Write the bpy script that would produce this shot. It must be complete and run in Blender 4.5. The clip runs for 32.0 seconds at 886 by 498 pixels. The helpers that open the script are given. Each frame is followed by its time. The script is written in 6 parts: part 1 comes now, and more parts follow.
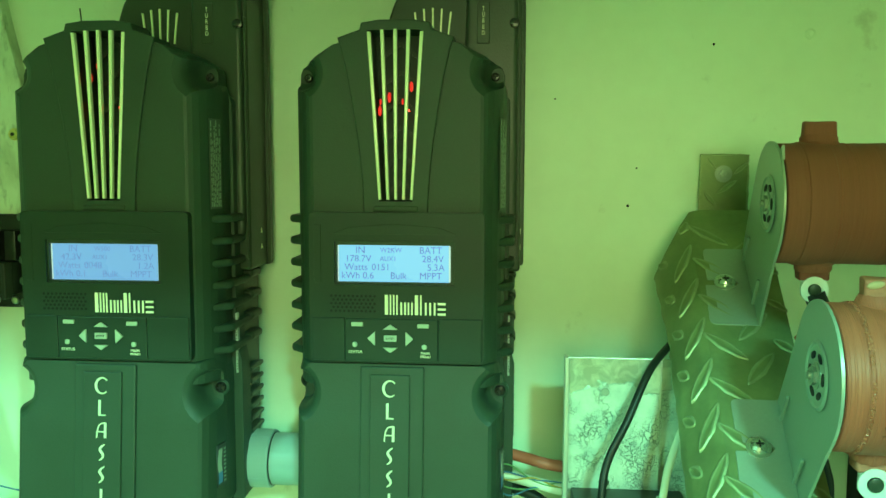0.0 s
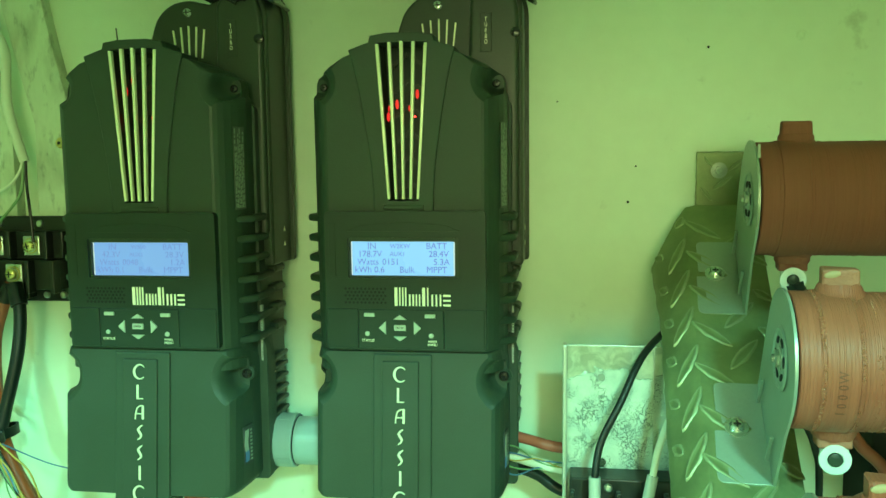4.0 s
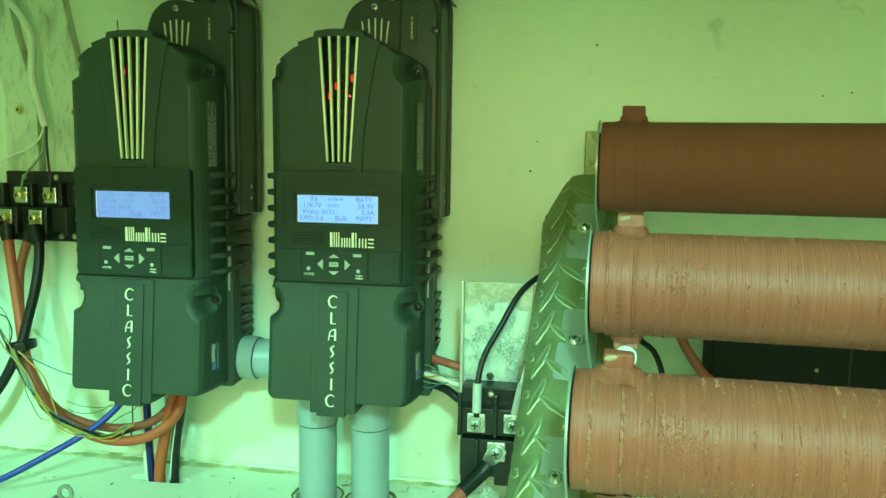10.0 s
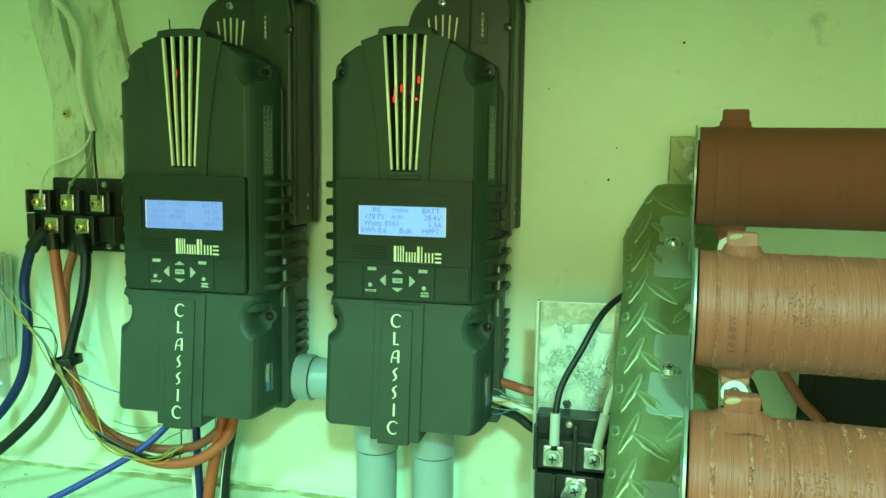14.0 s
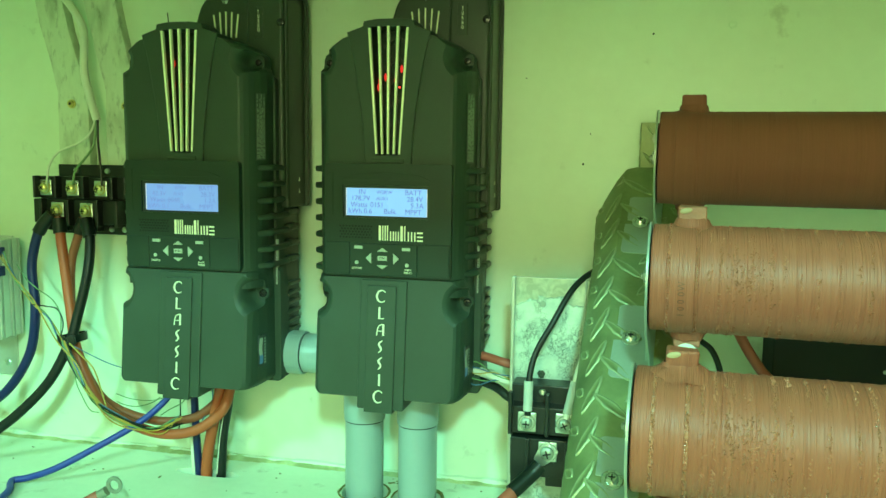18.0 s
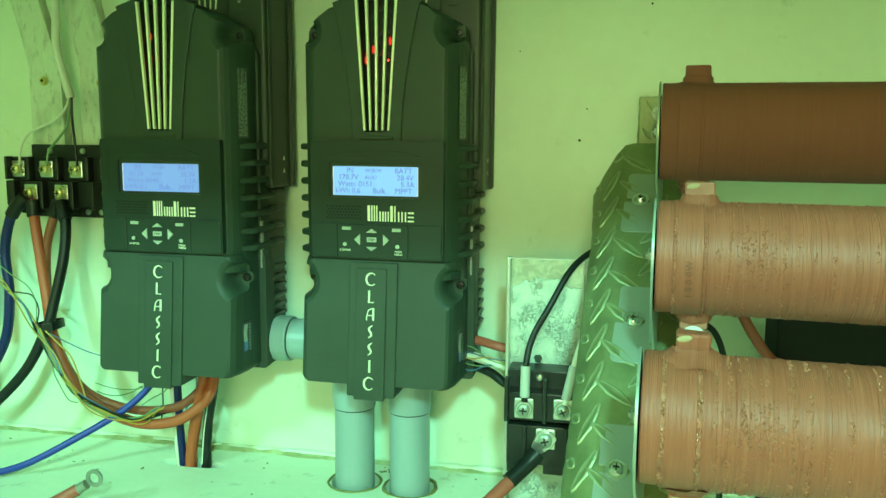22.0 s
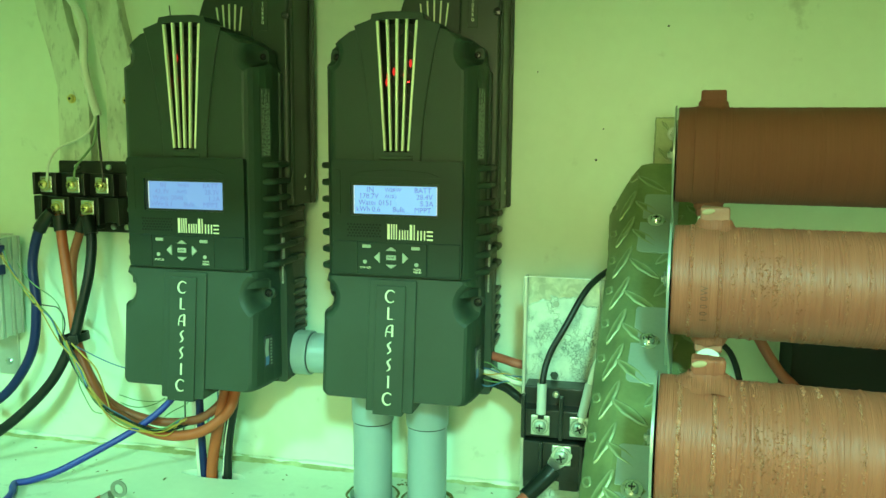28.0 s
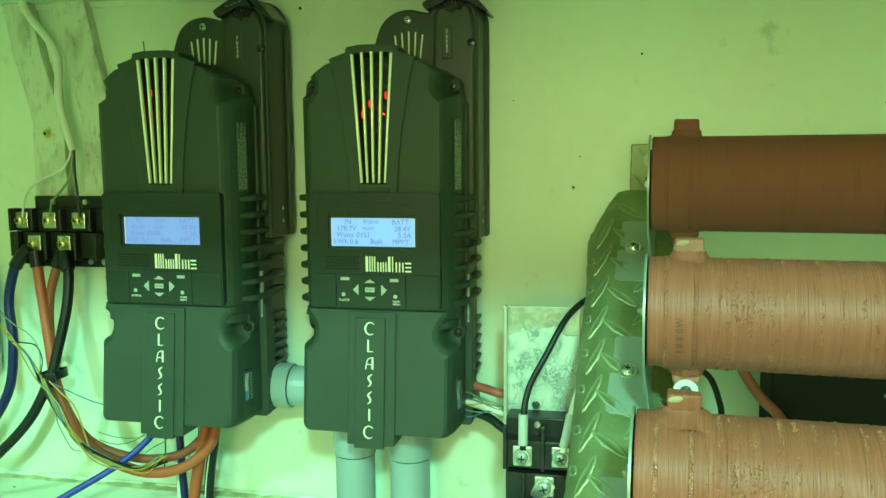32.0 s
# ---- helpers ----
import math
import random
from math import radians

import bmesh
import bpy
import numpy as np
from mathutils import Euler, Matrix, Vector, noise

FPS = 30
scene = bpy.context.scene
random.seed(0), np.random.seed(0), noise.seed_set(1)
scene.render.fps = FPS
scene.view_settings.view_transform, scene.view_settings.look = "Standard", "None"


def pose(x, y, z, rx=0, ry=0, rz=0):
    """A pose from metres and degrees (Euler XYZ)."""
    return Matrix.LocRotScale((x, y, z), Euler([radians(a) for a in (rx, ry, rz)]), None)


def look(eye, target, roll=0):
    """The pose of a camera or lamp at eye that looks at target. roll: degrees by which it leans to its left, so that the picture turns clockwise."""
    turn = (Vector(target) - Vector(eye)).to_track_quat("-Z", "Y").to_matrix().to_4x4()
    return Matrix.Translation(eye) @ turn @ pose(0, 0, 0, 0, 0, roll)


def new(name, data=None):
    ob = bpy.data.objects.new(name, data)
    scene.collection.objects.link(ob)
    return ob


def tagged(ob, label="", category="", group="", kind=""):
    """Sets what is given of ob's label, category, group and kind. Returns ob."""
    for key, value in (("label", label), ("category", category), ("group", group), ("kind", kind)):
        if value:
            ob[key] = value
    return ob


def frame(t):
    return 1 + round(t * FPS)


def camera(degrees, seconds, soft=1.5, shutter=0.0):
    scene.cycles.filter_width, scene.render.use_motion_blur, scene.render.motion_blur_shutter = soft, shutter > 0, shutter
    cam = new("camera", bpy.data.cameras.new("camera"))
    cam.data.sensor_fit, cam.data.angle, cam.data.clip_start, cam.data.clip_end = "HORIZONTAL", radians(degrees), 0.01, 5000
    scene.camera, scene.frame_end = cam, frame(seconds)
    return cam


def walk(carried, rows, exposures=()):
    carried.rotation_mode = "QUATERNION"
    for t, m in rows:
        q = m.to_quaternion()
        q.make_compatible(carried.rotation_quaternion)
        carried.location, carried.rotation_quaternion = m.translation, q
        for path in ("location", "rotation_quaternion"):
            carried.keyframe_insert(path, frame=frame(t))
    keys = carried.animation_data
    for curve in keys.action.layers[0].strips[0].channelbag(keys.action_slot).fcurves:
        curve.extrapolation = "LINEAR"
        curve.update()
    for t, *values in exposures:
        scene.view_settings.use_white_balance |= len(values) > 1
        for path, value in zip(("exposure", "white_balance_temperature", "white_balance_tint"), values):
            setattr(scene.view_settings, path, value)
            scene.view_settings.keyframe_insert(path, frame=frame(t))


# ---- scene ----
cam = camera(56.65, 32.0)
PATH = [
    (0, (0.1213, -0.6469, 0.4506), (-0.0558, 1.3359, 0.2582), 0.14),
    (0.5, (0.1214, -0.6482, 0.4501), (-0.0556, 1.3352, 0.2641), 0.14),
    (1, (0.1209, -0.6484, 0.4516), (-0.0562, 1.3343, 0.2577), 0.12),
    (1.5, (0.1204, -0.6492, 0.4499), (-0.0578, 1.3338, 0.2602), 0.20),
    (2, (0.1205, -0.6484, 0.4494), (-0.0584, 1.3344, 0.2582), 0.22),
    (2.5, (0.1196, -0.6403, 0.445), (-0.0689, 1.3416, 0.2538), 0.02),
    (4.5, (0.1884, -0.7307, 0.4636), (-0.1371, 1.2318, 0.2575), -0.05),
    (5, (0.2313, -0.7885, 0.472), (-0.1183, 1.1697, 0.2644), 0.84),
    (5.5, (0.2587, -0.8253, 0.4529), (-0.1024, 1.1307, 0.2441), 0.62),
    (6, (0.2656, -0.8423, 0.4512), (-0.096, 1.1139, 0.2453), 0.43),
    (6.5, (0.2684, -0.8412, 0.4504), (-0.0931, 1.1146, 0.2407), -0.20),
    (7, (0.2773, -0.8366, 0.4512), (-0.0792, 1.1202, 0.2418), -0.51),
    (7.5, (0.285, -0.8311, 0.4565), (-0.0756, 1.1248, 0.2459), -0.60),
    (8, (0.2802, -0.8326, 0.4542), (-0.0698, 1.1252, 0.2438), -0.35),
    (8.5, (0.2794, -0.8311, 0.4503), (-0.0715, 1.1261, 0.236), 0.03),
    (9, (0.282, -0.828, 0.4506), (-0.0696, 1.129, 0.2349), 0.26),
    (9.5, (0.2785, -0.824, 0.4432), (-0.0712, 1.1328, 0.2231), 0.54),
    (10, (0.2681, -0.8226, 0.4402), (-0.0842, 1.1323, 0.207), 0.78),
    (10.5, (0.2646, -0.8155, 0.4384), (-0.085, 1.1393, 0.1999), 1.09),
    (11, (0.2644, -0.8101, 0.4393), (-0.0871, 1.1433, 0.1927), 1.24),
    (11.5, (0.2697, -0.814, 0.4409), (-0.0726, 1.1414, 0.1972), 1.26),
    (12, (0.2715, -0.8139, 0.4402), (-0.0757, 1.1409, 0.1985), 1.22),
    (12.5, (0.2681, -0.8104, 0.4425), (-0.0837, 1.1449, 0.212), 1.13),
    (13, (0.2617, -0.7987, 0.449), (-0.0877, 1.1575, 0.2228), 1.08),
    (13.5, (0.2486, -0.7851, 0.453), (-0.116, 1.1688, 0.2311), 1.07),
    (14, (0.2277, -0.77, 0.4445), (-0.2131, 1.1672, 0.2143), 0.84),
    (14.5, (0.2167, -0.7716, 0.447), (-0.2741, 1.1529, 0.2124), 0.67),
    (16.5, (0.2325, -0.8018, 0.4421), (-0.3162, 1.1063, 0.2011), 0.45),
    (17, (0.2502, -0.8035, 0.4355), (-0.2718, 1.1119, 0.1937), 0.46),
    (17.5, (0.2618, -0.8062, 0.4329), (-0.2226, 1.1193, 0.1919), 0.60),
    (18, (0.2581, -0.8093, 0.4335), (-0.1941, 1.1246, 0.1977), 0.75),
    (18.5, (0.2688, -0.808, 0.4334), (-0.1439, 1.1345, 0.1961), 0.79),
    (19, (0.2778, -0.8093, 0.4284), (-0.1173, 1.1369, 0.1905), 0.77),
    (19.5, (0.2772, -0.8034, 0.4356), (-0.1113, 1.1435, 0.1934), 0.72),
    (20, (0.2676, -0.7671, 0.443), (-0.1105, 1.1817, 0.2), 0.77),
    (20.5, (0.2498, -0.7552, 0.4306), (-0.1295, 1.1919, 0.176), 0.90),
    (21, (0.2481, -0.7641, 0.4277), (-0.1444, 1.1784, 0.1577), 0.76),
    (21.5, (0.246, -0.7775, 0.4276), (-0.1602, 1.161, 0.1497), 0.58),
    (22, (0.2468, -0.7814, 0.4279), (-0.172, 1.1546, 0.1509), 0.43),
    (22.5, (0.246, -0.7828, 0.4329), (-0.175, 1.1527, 0.156), 0.41),
    (23, (0.241, -0.7817, 0.4387), (-0.1869, 1.1527, 0.1653), 0.44),
    (23.5, (0.2398, -0.7786, 0.4365), (-0.1922, 1.1551, 0.164), 0.46),
    (24, (0.2404, -0.7754, 0.4356), (-0.1952, 1.1573, 0.1616), 0.54),
    (24.5, (0.2373, -0.7773, 0.4323), (-0.2039, 1.1543, 0.1594), 0.62),
    (25, (0.2367, -0.783, 0.4338), (-0.2066, 1.1487, 0.1659), 0.63),
    (25.5, (0.2383, -0.7865, 0.4358), (-0.2113, 1.143, 0.1621), 0.57),
    (27.5, (0.2413, -0.7908, 0.4392), (-0.2125, 1.1383, 0.17), 0.62),
    (28, (0.2453, -0.7932, 0.4407), (-0.2068, 1.137, 0.1765), 0.59),
    (28.5, (0.2424, -0.7983, 0.4416), (-0.2125, 1.1317, 0.1804), 0.55),
    (29, (0.2404, -0.7976, 0.4405), (-0.2112, 1.1339, 0.1849), 0.40),
    (29.5, (0.245, -0.7877, 0.4408), (-0.2103, 1.1441, 0.1942), 0.20),
    (30, (0.2472, -0.7873, 0.4432), (-0.1954, 1.1484, 0.2048), -0.03),
    (30.5, (0.2512, -0.7884, 0.4413), (-0.181, 1.1511, 0.2146), -0.50),
    (31, (0.2498, -0.7868, 0.4418), (-0.1777, 1.1539, 0.2166), -0.58),
    (31.5, (0.2457, -0.786, 0.442), (-0.1773, 1.1556, 0.2155), -0.55),
    (32, (0.2523, -0.7887, 0.4528), (-0.1712, 1.1532, 0.2292), -0.42),
]
EXPOSURES = [(0.0, 0.06, 6650.0, -10.0), (2.5, 0.06, 6650.0, -10.0), (4.5, 0.06, 6500.0, 10.0), (9.0, 0.06, 6450.0, 10.0), (12.0, 0.06, 6250.0, 10.0), (14.0, 0.06, 6400.0, 10.0),
             (16.5, 0.06, 6850.0, 8.0), (19.0, 0.06, 6350.0, 10.0), (25.0, 0.06, 6600.0, 9.0), (32.0, 0.06, 6600.0, 10.0)]
walk(cam, [(t, look(eye, target, roll)) for t, eye, target, roll in PATH], EXPOSURES)

# ---- world and lights ----
world = bpy.data.worlds.new("world")
scene.world = world
world.use_nodes = True
world.node_tree.nodes["Background"].inputs["Color"].default_value = (0.02, 0.03, 0.015, 1)
world.node_tree.nodes["Background"].inputs["Strength"].default_value = 1.0


def area_lamp(name, eye, target, size, power, colour, spread=180.0):
    data = bpy.data.lights.new(name, "AREA")
    data.shape, data.size, data.energy, data.color, data.spread = "DISK", size, power, colour, radians(spread)
    ob = new(name, data)
    ob.matrix_world = look(eye, target)
    return ob


area_lamp("work_lamp_left", (-0.80, -1.30, 0.93), (-0.1, 0.0, 0.22), 0.10, 14.0, (0.33, 1.0, 0.74))
area_lamp("work_lamp_right", (0.42, -1.30, 0.93), (0.1, 0.0, 0.22), 0.10, 18.0, (0.33, 1.0, 0.74))
# Unseen overhead fill, added so that the room bounces yellowish light.
area_lamp("room_fill", (0.5, -1.25, 1.52), (0.5, -1.25, 0.0), 0.7, 14.0, (0.95, 0.98, 0.67))
# Unseen fill added behind the viewer to brighten the upper wall.
area_lamp("front_fill", (0.25, -2.36, 0.72), (0.22, 0.0, 0.55), 0.9, 7.2, (0.92, 1.0, 0.46), 120.0)

# ---- materials ----


def material(name, colour, rough=0.5, metal=0.0, vary=0.12, coarse=14.0, fine=220.0, bump=0.15, second=None, amount=0.5, stretch=None,
             emit=None, strength=0.0, coat=0.0, spread=0.12, piece=0.0, level=0.5, specks=0.0, speck_level=0.61, speck_colour=(0.20, 0.22, 0.11), spec=0.5):
    """A surface with large blotches, fine grain, uneven gloss and relief."""
    m = bpy.data.materials.new(name)
    m.use_nodes = True
    nt = m.node_tree
    n, ln = nt.nodes, nt.links
    bsdf = n["Principled BSDF"]
    tc = n.new("ShaderNodeTexCoord")
    mp = n.new("ShaderNodeMapping")
    ln.new(tc.outputs["Object"], mp.inputs["Vector"])
    if stretch:
        mp.inputs["Scale"].default_value = stretch
    big, small = n.new("ShaderNodeTexNoise"), n.new("ShaderNodeTexNoise")
    big.inputs["Scale"].default_value, small.inputs["Scale"].default_value = coarse, fine
    big.inputs["Detail"].default_value, small.inputs["Detail"].default_value = 6.0, 3.0
    for t in (big, small):
        ln.new(mp.outputs["Vector"], t.inputs["Vector"])
    ramp = n.new("ShaderNodeValToRGB")
    ramp.color_ramp.elements[0].position, ramp.color_ramp.elements[1].position = level - spread, level + spread
    other = second or tuple(c * (1 - 2 * vary) for c in colour)
    ramp.color_ramp.elements[0].color, ramp.color_ramp.elements[1].color = (*other, 1), (*colour, 1)
    ln.new(big.outputs["Fac"], ramp.inputs["Fac"])
    mix = n.new("ShaderNodeMix")
    mix.data_type = "RGBA"
    mix.inputs["A"].default_value = (*colour, 1)
    mix.inputs["Factor"].default_value = amount
    ln.new(ramp.outputs["Color"], mix.inputs["B"])
    hsv = n.new("ShaderNodeHueSaturation")
    top = mix.outputs["Result"]
    if specks:
        # sparse dark scuffs and dirt
        dirt, pick, soil = n.new("ShaderNodeTexNoise"), n.new("ShaderNodeMapRange"), n.new("ShaderNodeMix")
        dirt.inputs["Scale"].default_value, dirt.inputs["Detail"].default_value, dirt.inputs["Roughness"].default_value = specks, 8.0, 0.62
        ln.new(mp.outputs["Vector"], dirt.inputs["Vector"])
        pick.inputs["From Min"].default_value, pick.inputs["From Max"].default_value = speck_level, speck_level + 0.15
        pick.inputs["To Max"].default_value = 0.55
        ln.new(dirt.outputs["Fac"], pick.inputs["Value"])
        soil.data_type = "RGBA"
        soil.inputs["B"].default_value = (*speck_colour, 1)
        ln.new(pick.outputs["Result"], soil.inputs["Factor"])
        ln.new(top, soil.inputs["A"])
        top = soil.outputs["Result"]
    ln.new(top, hsv.inputs["Color"])
    value = n.new("ShaderNodeMapRange")
    value.inputs["To Min"].default_value, value.inputs["To Max"].default_value = 1 - vary, 1 + vary
    ln.new(small.outputs["Fac"], value.inputs["Value"])
    out = value.outputs["Result"]
    if piece:
        info, rnd, mul = n.new("ShaderNodeObjectInfo"), n.new("ShaderNodeMapRange"), n.new("ShaderNodeMath")
        rnd.inputs["To Min"].default_value, rnd.inputs["To Max"].default_value = 1 - piece, 1 + piece
        ln.new(info.outputs["Random"], rnd.inputs["Value"])
        mul.operation = "MULTIPLY"
        ln.new(rnd.outputs["Result"], mul.inputs[0])
        ln.new(out, mul.inputs[1])
        out = mul.outputs["Value"]
    ln.new(out, hsv.inputs["Value"])
    ln.new(hsv.outputs["Color"], bsdf.inputs["Base Color"])
    gloss = n.new("ShaderNodeMapRange")
    gloss.inputs["To Min"].default_value, gloss.inputs["To Max"].default_value = max(rough - 0.12, 0.02), min(rough + 0.12, 1)
    ln.new(big.outputs["Fac"], gloss.inputs["Value"])
    ln.new(gloss.outputs["Result"], bsdf.inputs["Roughness"])
    bsdf.inputs["Metallic"].default_value = metal
    bsdf.inputs["Coat Weight"].default_value = coat
    bsdf.inputs["Specular IOR Level"].default_value = spec
    if bump:
        b = n.new("ShaderNodeBump")
        b.inputs["Strength"].default_value, b.inputs["Distance"].default_value = bump, 0.001
        ln.new(small.outputs["Fac"], b.inputs["Height"])
        ln.new(b.outputs["Normal"], bsdf.inputs["Normal"])
    if emit:
        bsdf.inputs["Emission Color"].default_value = (*emit, 1)
        bsdf.inputs["Emission Strength"].default_value = strength
    return m


WALL = material("wall_paint", (0.67, 0.80, 0.60), 0.42, vary=0.045, coarse=9, fine=70, bump=0.30, second=(0.60, 0.70, 0.49), amount=0.6, spread=0.16, specks=22)
SHELF = material("shelf_paint", (0.70, 0.82, 0.63), 0.4, vary=0.05, coarse=9, fine=120, bump=0.3, second=(0.58, 0.70, 0.50), amount=0.6, spread=0.15, specks=38)
# Colour of the unseen shell, chosen to tint the light it bounces.
ROOM = material("bounce_paint", (0.66, 0.70, 0.43), 0.7, vary=0.04, coarse=3, fine=60)
BLACK = material("black_moulded_plastic", (0.031, 0.054, 0.035), 0.48, vary=0.10, coarse=30, fine=900, bump=0.14, spec=0.32)
BEZEL = material("black_display_panel", (0.018, 0.036, 0.024), 0.44, vary=0.10, coarse=30, fine=900, bump=0.10, spec=0.30)
CAST = material("black_cast_metal", (0.037, 0.053, 0.034), 0.36, vary=0.10, coarse=30, fine=700, bump=0.15, spec=0.32)
GLOSSBLACK = material("glossy_black_plastic", (0.012, 0.013, 0.012), 0.22, vary=0.1, coarse=20, fine=300, bump=0.05)
# Near-black of key print and joints, and of shade painted into holes and slots.
HOLLOW = material("hole_shade_and_ink", (0.008, 0.010, 0.008), 0.9)
LETTERING = material("cream_lettering", (0.66, 0.69, 0.50), 0.5, vary=0.03, bump=0.02)
CREAM = material("cream_print", (0.93, 0.92, 0.70), 0.45, vary=0.03, bump=0.02)
SLAT = material("polished_cream_bar", (0.84, 0.86, 0.60), 0.34, 0.2, vary=0.03, coarse=20, fine=300, bump=0.03)
# Zinc with the lamp's reflection put into its pale base colour.
RINGZINC = material("lamp_whitened_zinc", (0.74, 0.80, 0.72), 0.5, 0.2, vary=0.06, coarse=60, fine=500, bump=0.1)
BUTTON = material("grey_button_rubber", (0.42, 0.48, 0.38), 0.55, vary=0.06)
LCD = material("lit_display", (0.06, 0.12, 0.30), 0.25, vary=0.02, bump=0, emit=(0.27, 0.62, 0.93), strength=0.95)
DIMLCD = material("dim_lit_display", (0.06, 0.12, 0.30), 0.25, vary=0.02, bump=0, emit=(0.23, 0.46, 0.86), strength=0.80)
LCDEDGE = material("display_edge", (0.55, 0.60, 0.55), 0.4, emit=(0.6, 0.8, 1.0), strength=0.5)
INK = material("display_ink", (0.06, 0.09, 0.28), 0.5, bump=0, emit=(0.12, 0.21, 0.56), strength=0.8)
FAINTINK = material("faint_display_ink", (0.10, 0.15, 0.36), 0.5, bump=0, emit=(0.13, 0.23, 0.60), strength=0.85)
REDLED = material("red_led", (0.6, 0.02, 0.02), 0.4, emit=(1.0, 0.03, 0.02), strength=9.0)
# Glowing red that stands for LED light reflected inside the grille.
REDGLINT = material("painted_led_glint", (0.4, 0.02, 0.02), 0.4, emit=(1.0, 0.02, 0.02), strength=0.8)
LABEL = material("printed_label", (0.062, 0.080, 0.062), 0.4, vary=0.05)
LABELINK = material("label_ink", (0.03, 0.04, 0.035), 0.5)
# Grey of the label print, and of the glints painted on the hoods.
PRINTGREY = material("print_and_glint_grey", (0.22, 0.27, 0.21), 0.5)
LABELBLUE = material("blue_label", (0.075, 0.18, 0.39), 0.35, vary=0.04)
FLAGGREY = material("grey_flag_print", (0.34, 0.38, 0.31), 0.45)
WHITE = material("white_plastic", (0.72, 0.76, 0.68), 0.4, vary=0.04)
PVC = material("grey_pvc_conduit", (0.27, 0.37, 0.35), 0.33, vary=0.03, coarse=20, fine=300, bump=0.05, coat=0.1)
STEEL = material("bright_steel", (0.56, 0.63, 0.57), 0.30, 0.9, vary=0.08, coarse=60, fine=500, bump=0.1)
DULLSTEEL = material("dull_steel", (0.30, 0.35, 0.28), 0.42, 0.6, vary=0.10, coarse=60, fine=500, bump=0.15)
BRASS = material("plated_brass", (0.62, 0.55, 0.22), 0.30, 0.85, vary=0.12, coarse=90, fine=700, bump=0.2)
ALU = material("aluminium", (0.56, 0.60, 0.54), 0.34, 0.7, vary=0.06, coarse=30, fine=400, bump=0.1)
TREAD = material("tread_plate_aluminium", (0.24, 0.29, 0.13), 0.42, 0.45, vary=0.10, coarse=26, fine=300, bump=0.2, second=(0.14, 0.18, 0.08), amount=0.7)
STAMP = material("stamped_mark", (0.150, 0.050, 0.028), 0.5)
# Lighter than TREAD: worn metal, with the rims' glint put into the colour.
TREADTOP = material("worn_tread_edge_glint", (0.29, 0.345, 0.185), 0.42, 0.4, vary=0.14, coarse=60, fine=500, bump=0.2)
BRACKET = material("zinc_bracket", (0.30, 0.365, 0.30), 0.36, 0.35, vary=0.06, coarse=25, fine=500, bump=0.06)
BROWN = material("brown_resistor_enamel", (0.330, 0.096, 0.053), 0.44, vary=0.15, coarse=24, fine=170, bump=0.8, second=(0.235, 0.063, 0.035), amount=0.6, stretch=(9, 0.10, 0.10), spread=0.18, spec=0.48)
SMOOTHBROWN = material("matt_brown_enamel", (0.222, 0.078, 0.049), 0.70, vary=0.10, coarse=20, fine=160, bump=0.4, second=(0.195, 0.066, 0.040), amount=0.5, stretch=(9, 0.10, 0.10), spread=0.18, spec=0.3)
GRIT = material("gritty_brown_cement", (0.42, 0.145, 0.080), 0.26, vary=0.3, coarse=80, fine=900, bump=0.9, spec=0.75)
PALETAB = material("pale_terminal_cement", (0.36, 0.140, 0.080), 0.55, vary=0.16, coarse=70, fine=500, bump=0.6, second=(0.28, 0.10, 0.055), amount=0.6)
CLAY = material("bare_ceramic", (0.40, 0.29, 0.16), 0.6, vary=0.15)
BOARD = material("weathered_white_board", (0.56, 0.64, 0.47), 0.6, vary=0.08, coarse=34, fine=180, bump=0.6, second=(0.30, 0.34, 0.22), amount=0.7, spread=0.10, level=0.42, stretch=(1.5, 1, 0.6), specks=85, speck_level=0.545, speck_colour=(0.055, 0.06, 0.03))
ORANGE = material("orange_cable", (0.42, 0.088, 0.027), 0.48, vary=0.05, coarse=30, bump=0.05)
REDCABLE = material("red_cable", (0.36, 0.09, 0.055), 0.42, vary=0.05, coarse=30, bump=0.05)
BROWNCABLE = material("brown_cable", (0.27, 0.075, 0.03), 0.45, vary=0.05, coarse=30, bump=0.05)
NAVY = material("navy_cable", (0.006, 0.016, 0.085), 0.38, vary=0.06, coarse=30, bump=0.05, spec=0.35)
BLUE = material("blue_cable", (0.015, 0.04, 0.30), 0.4, vary=0.05, coarse=30, bump=0.05)
BLACKCABLE = material("black_cable", (0.008, 0.013, 0.010), 0.38, vary=0.06, coarse=30, bump=0.05, spec=0.3)
WHITECABLE = material("white_cable", (0.66, 0.70, 0.56), 0.45, vary=0.05, coarse=30, bump=0.05)
GREENWIRE = material("green_wire", (0.16, 0.30, 0.12), 0.45)
YELLOWWIRE = material("yellow_wire", (0.46, 0.31, 0.05), 0.45)
THINBLUE = material("thin_blue_wire", (0.06, 0.16, 0.30), 0.45)
BAKELITE = material("black_bakelite", (0.013, 0.018, 0.014), 0.36, vary=0.12, coarse=50, fine=600, bump=0.12, spec=0.35)
DARKBOX = material("dark_box_paint", (0.008, 0.008, 0.006), 0.92, vary=0.1, coarse=8, fine=300, bump=0.12)
GREYSLEEVE = material("grey_sleeve", (0.40, 0.44, 0.38), 0.5, vary=0.04)
FILLER = material("old_filler", (0.50, 0.58, 0.30), 0.6, vary=0.10, coarse=60, fine=400, bump=0.6, second=(0.28, 0.32, 0.13), amount=0.8, spread=0.10, specks=120, speck_level=0.56)
RIMDIRT = material("rust_and_glue", (0.20, 0.20, 0.05), 0.7, vary=0.2, coarse=60)

# ---- mesh helpers ----


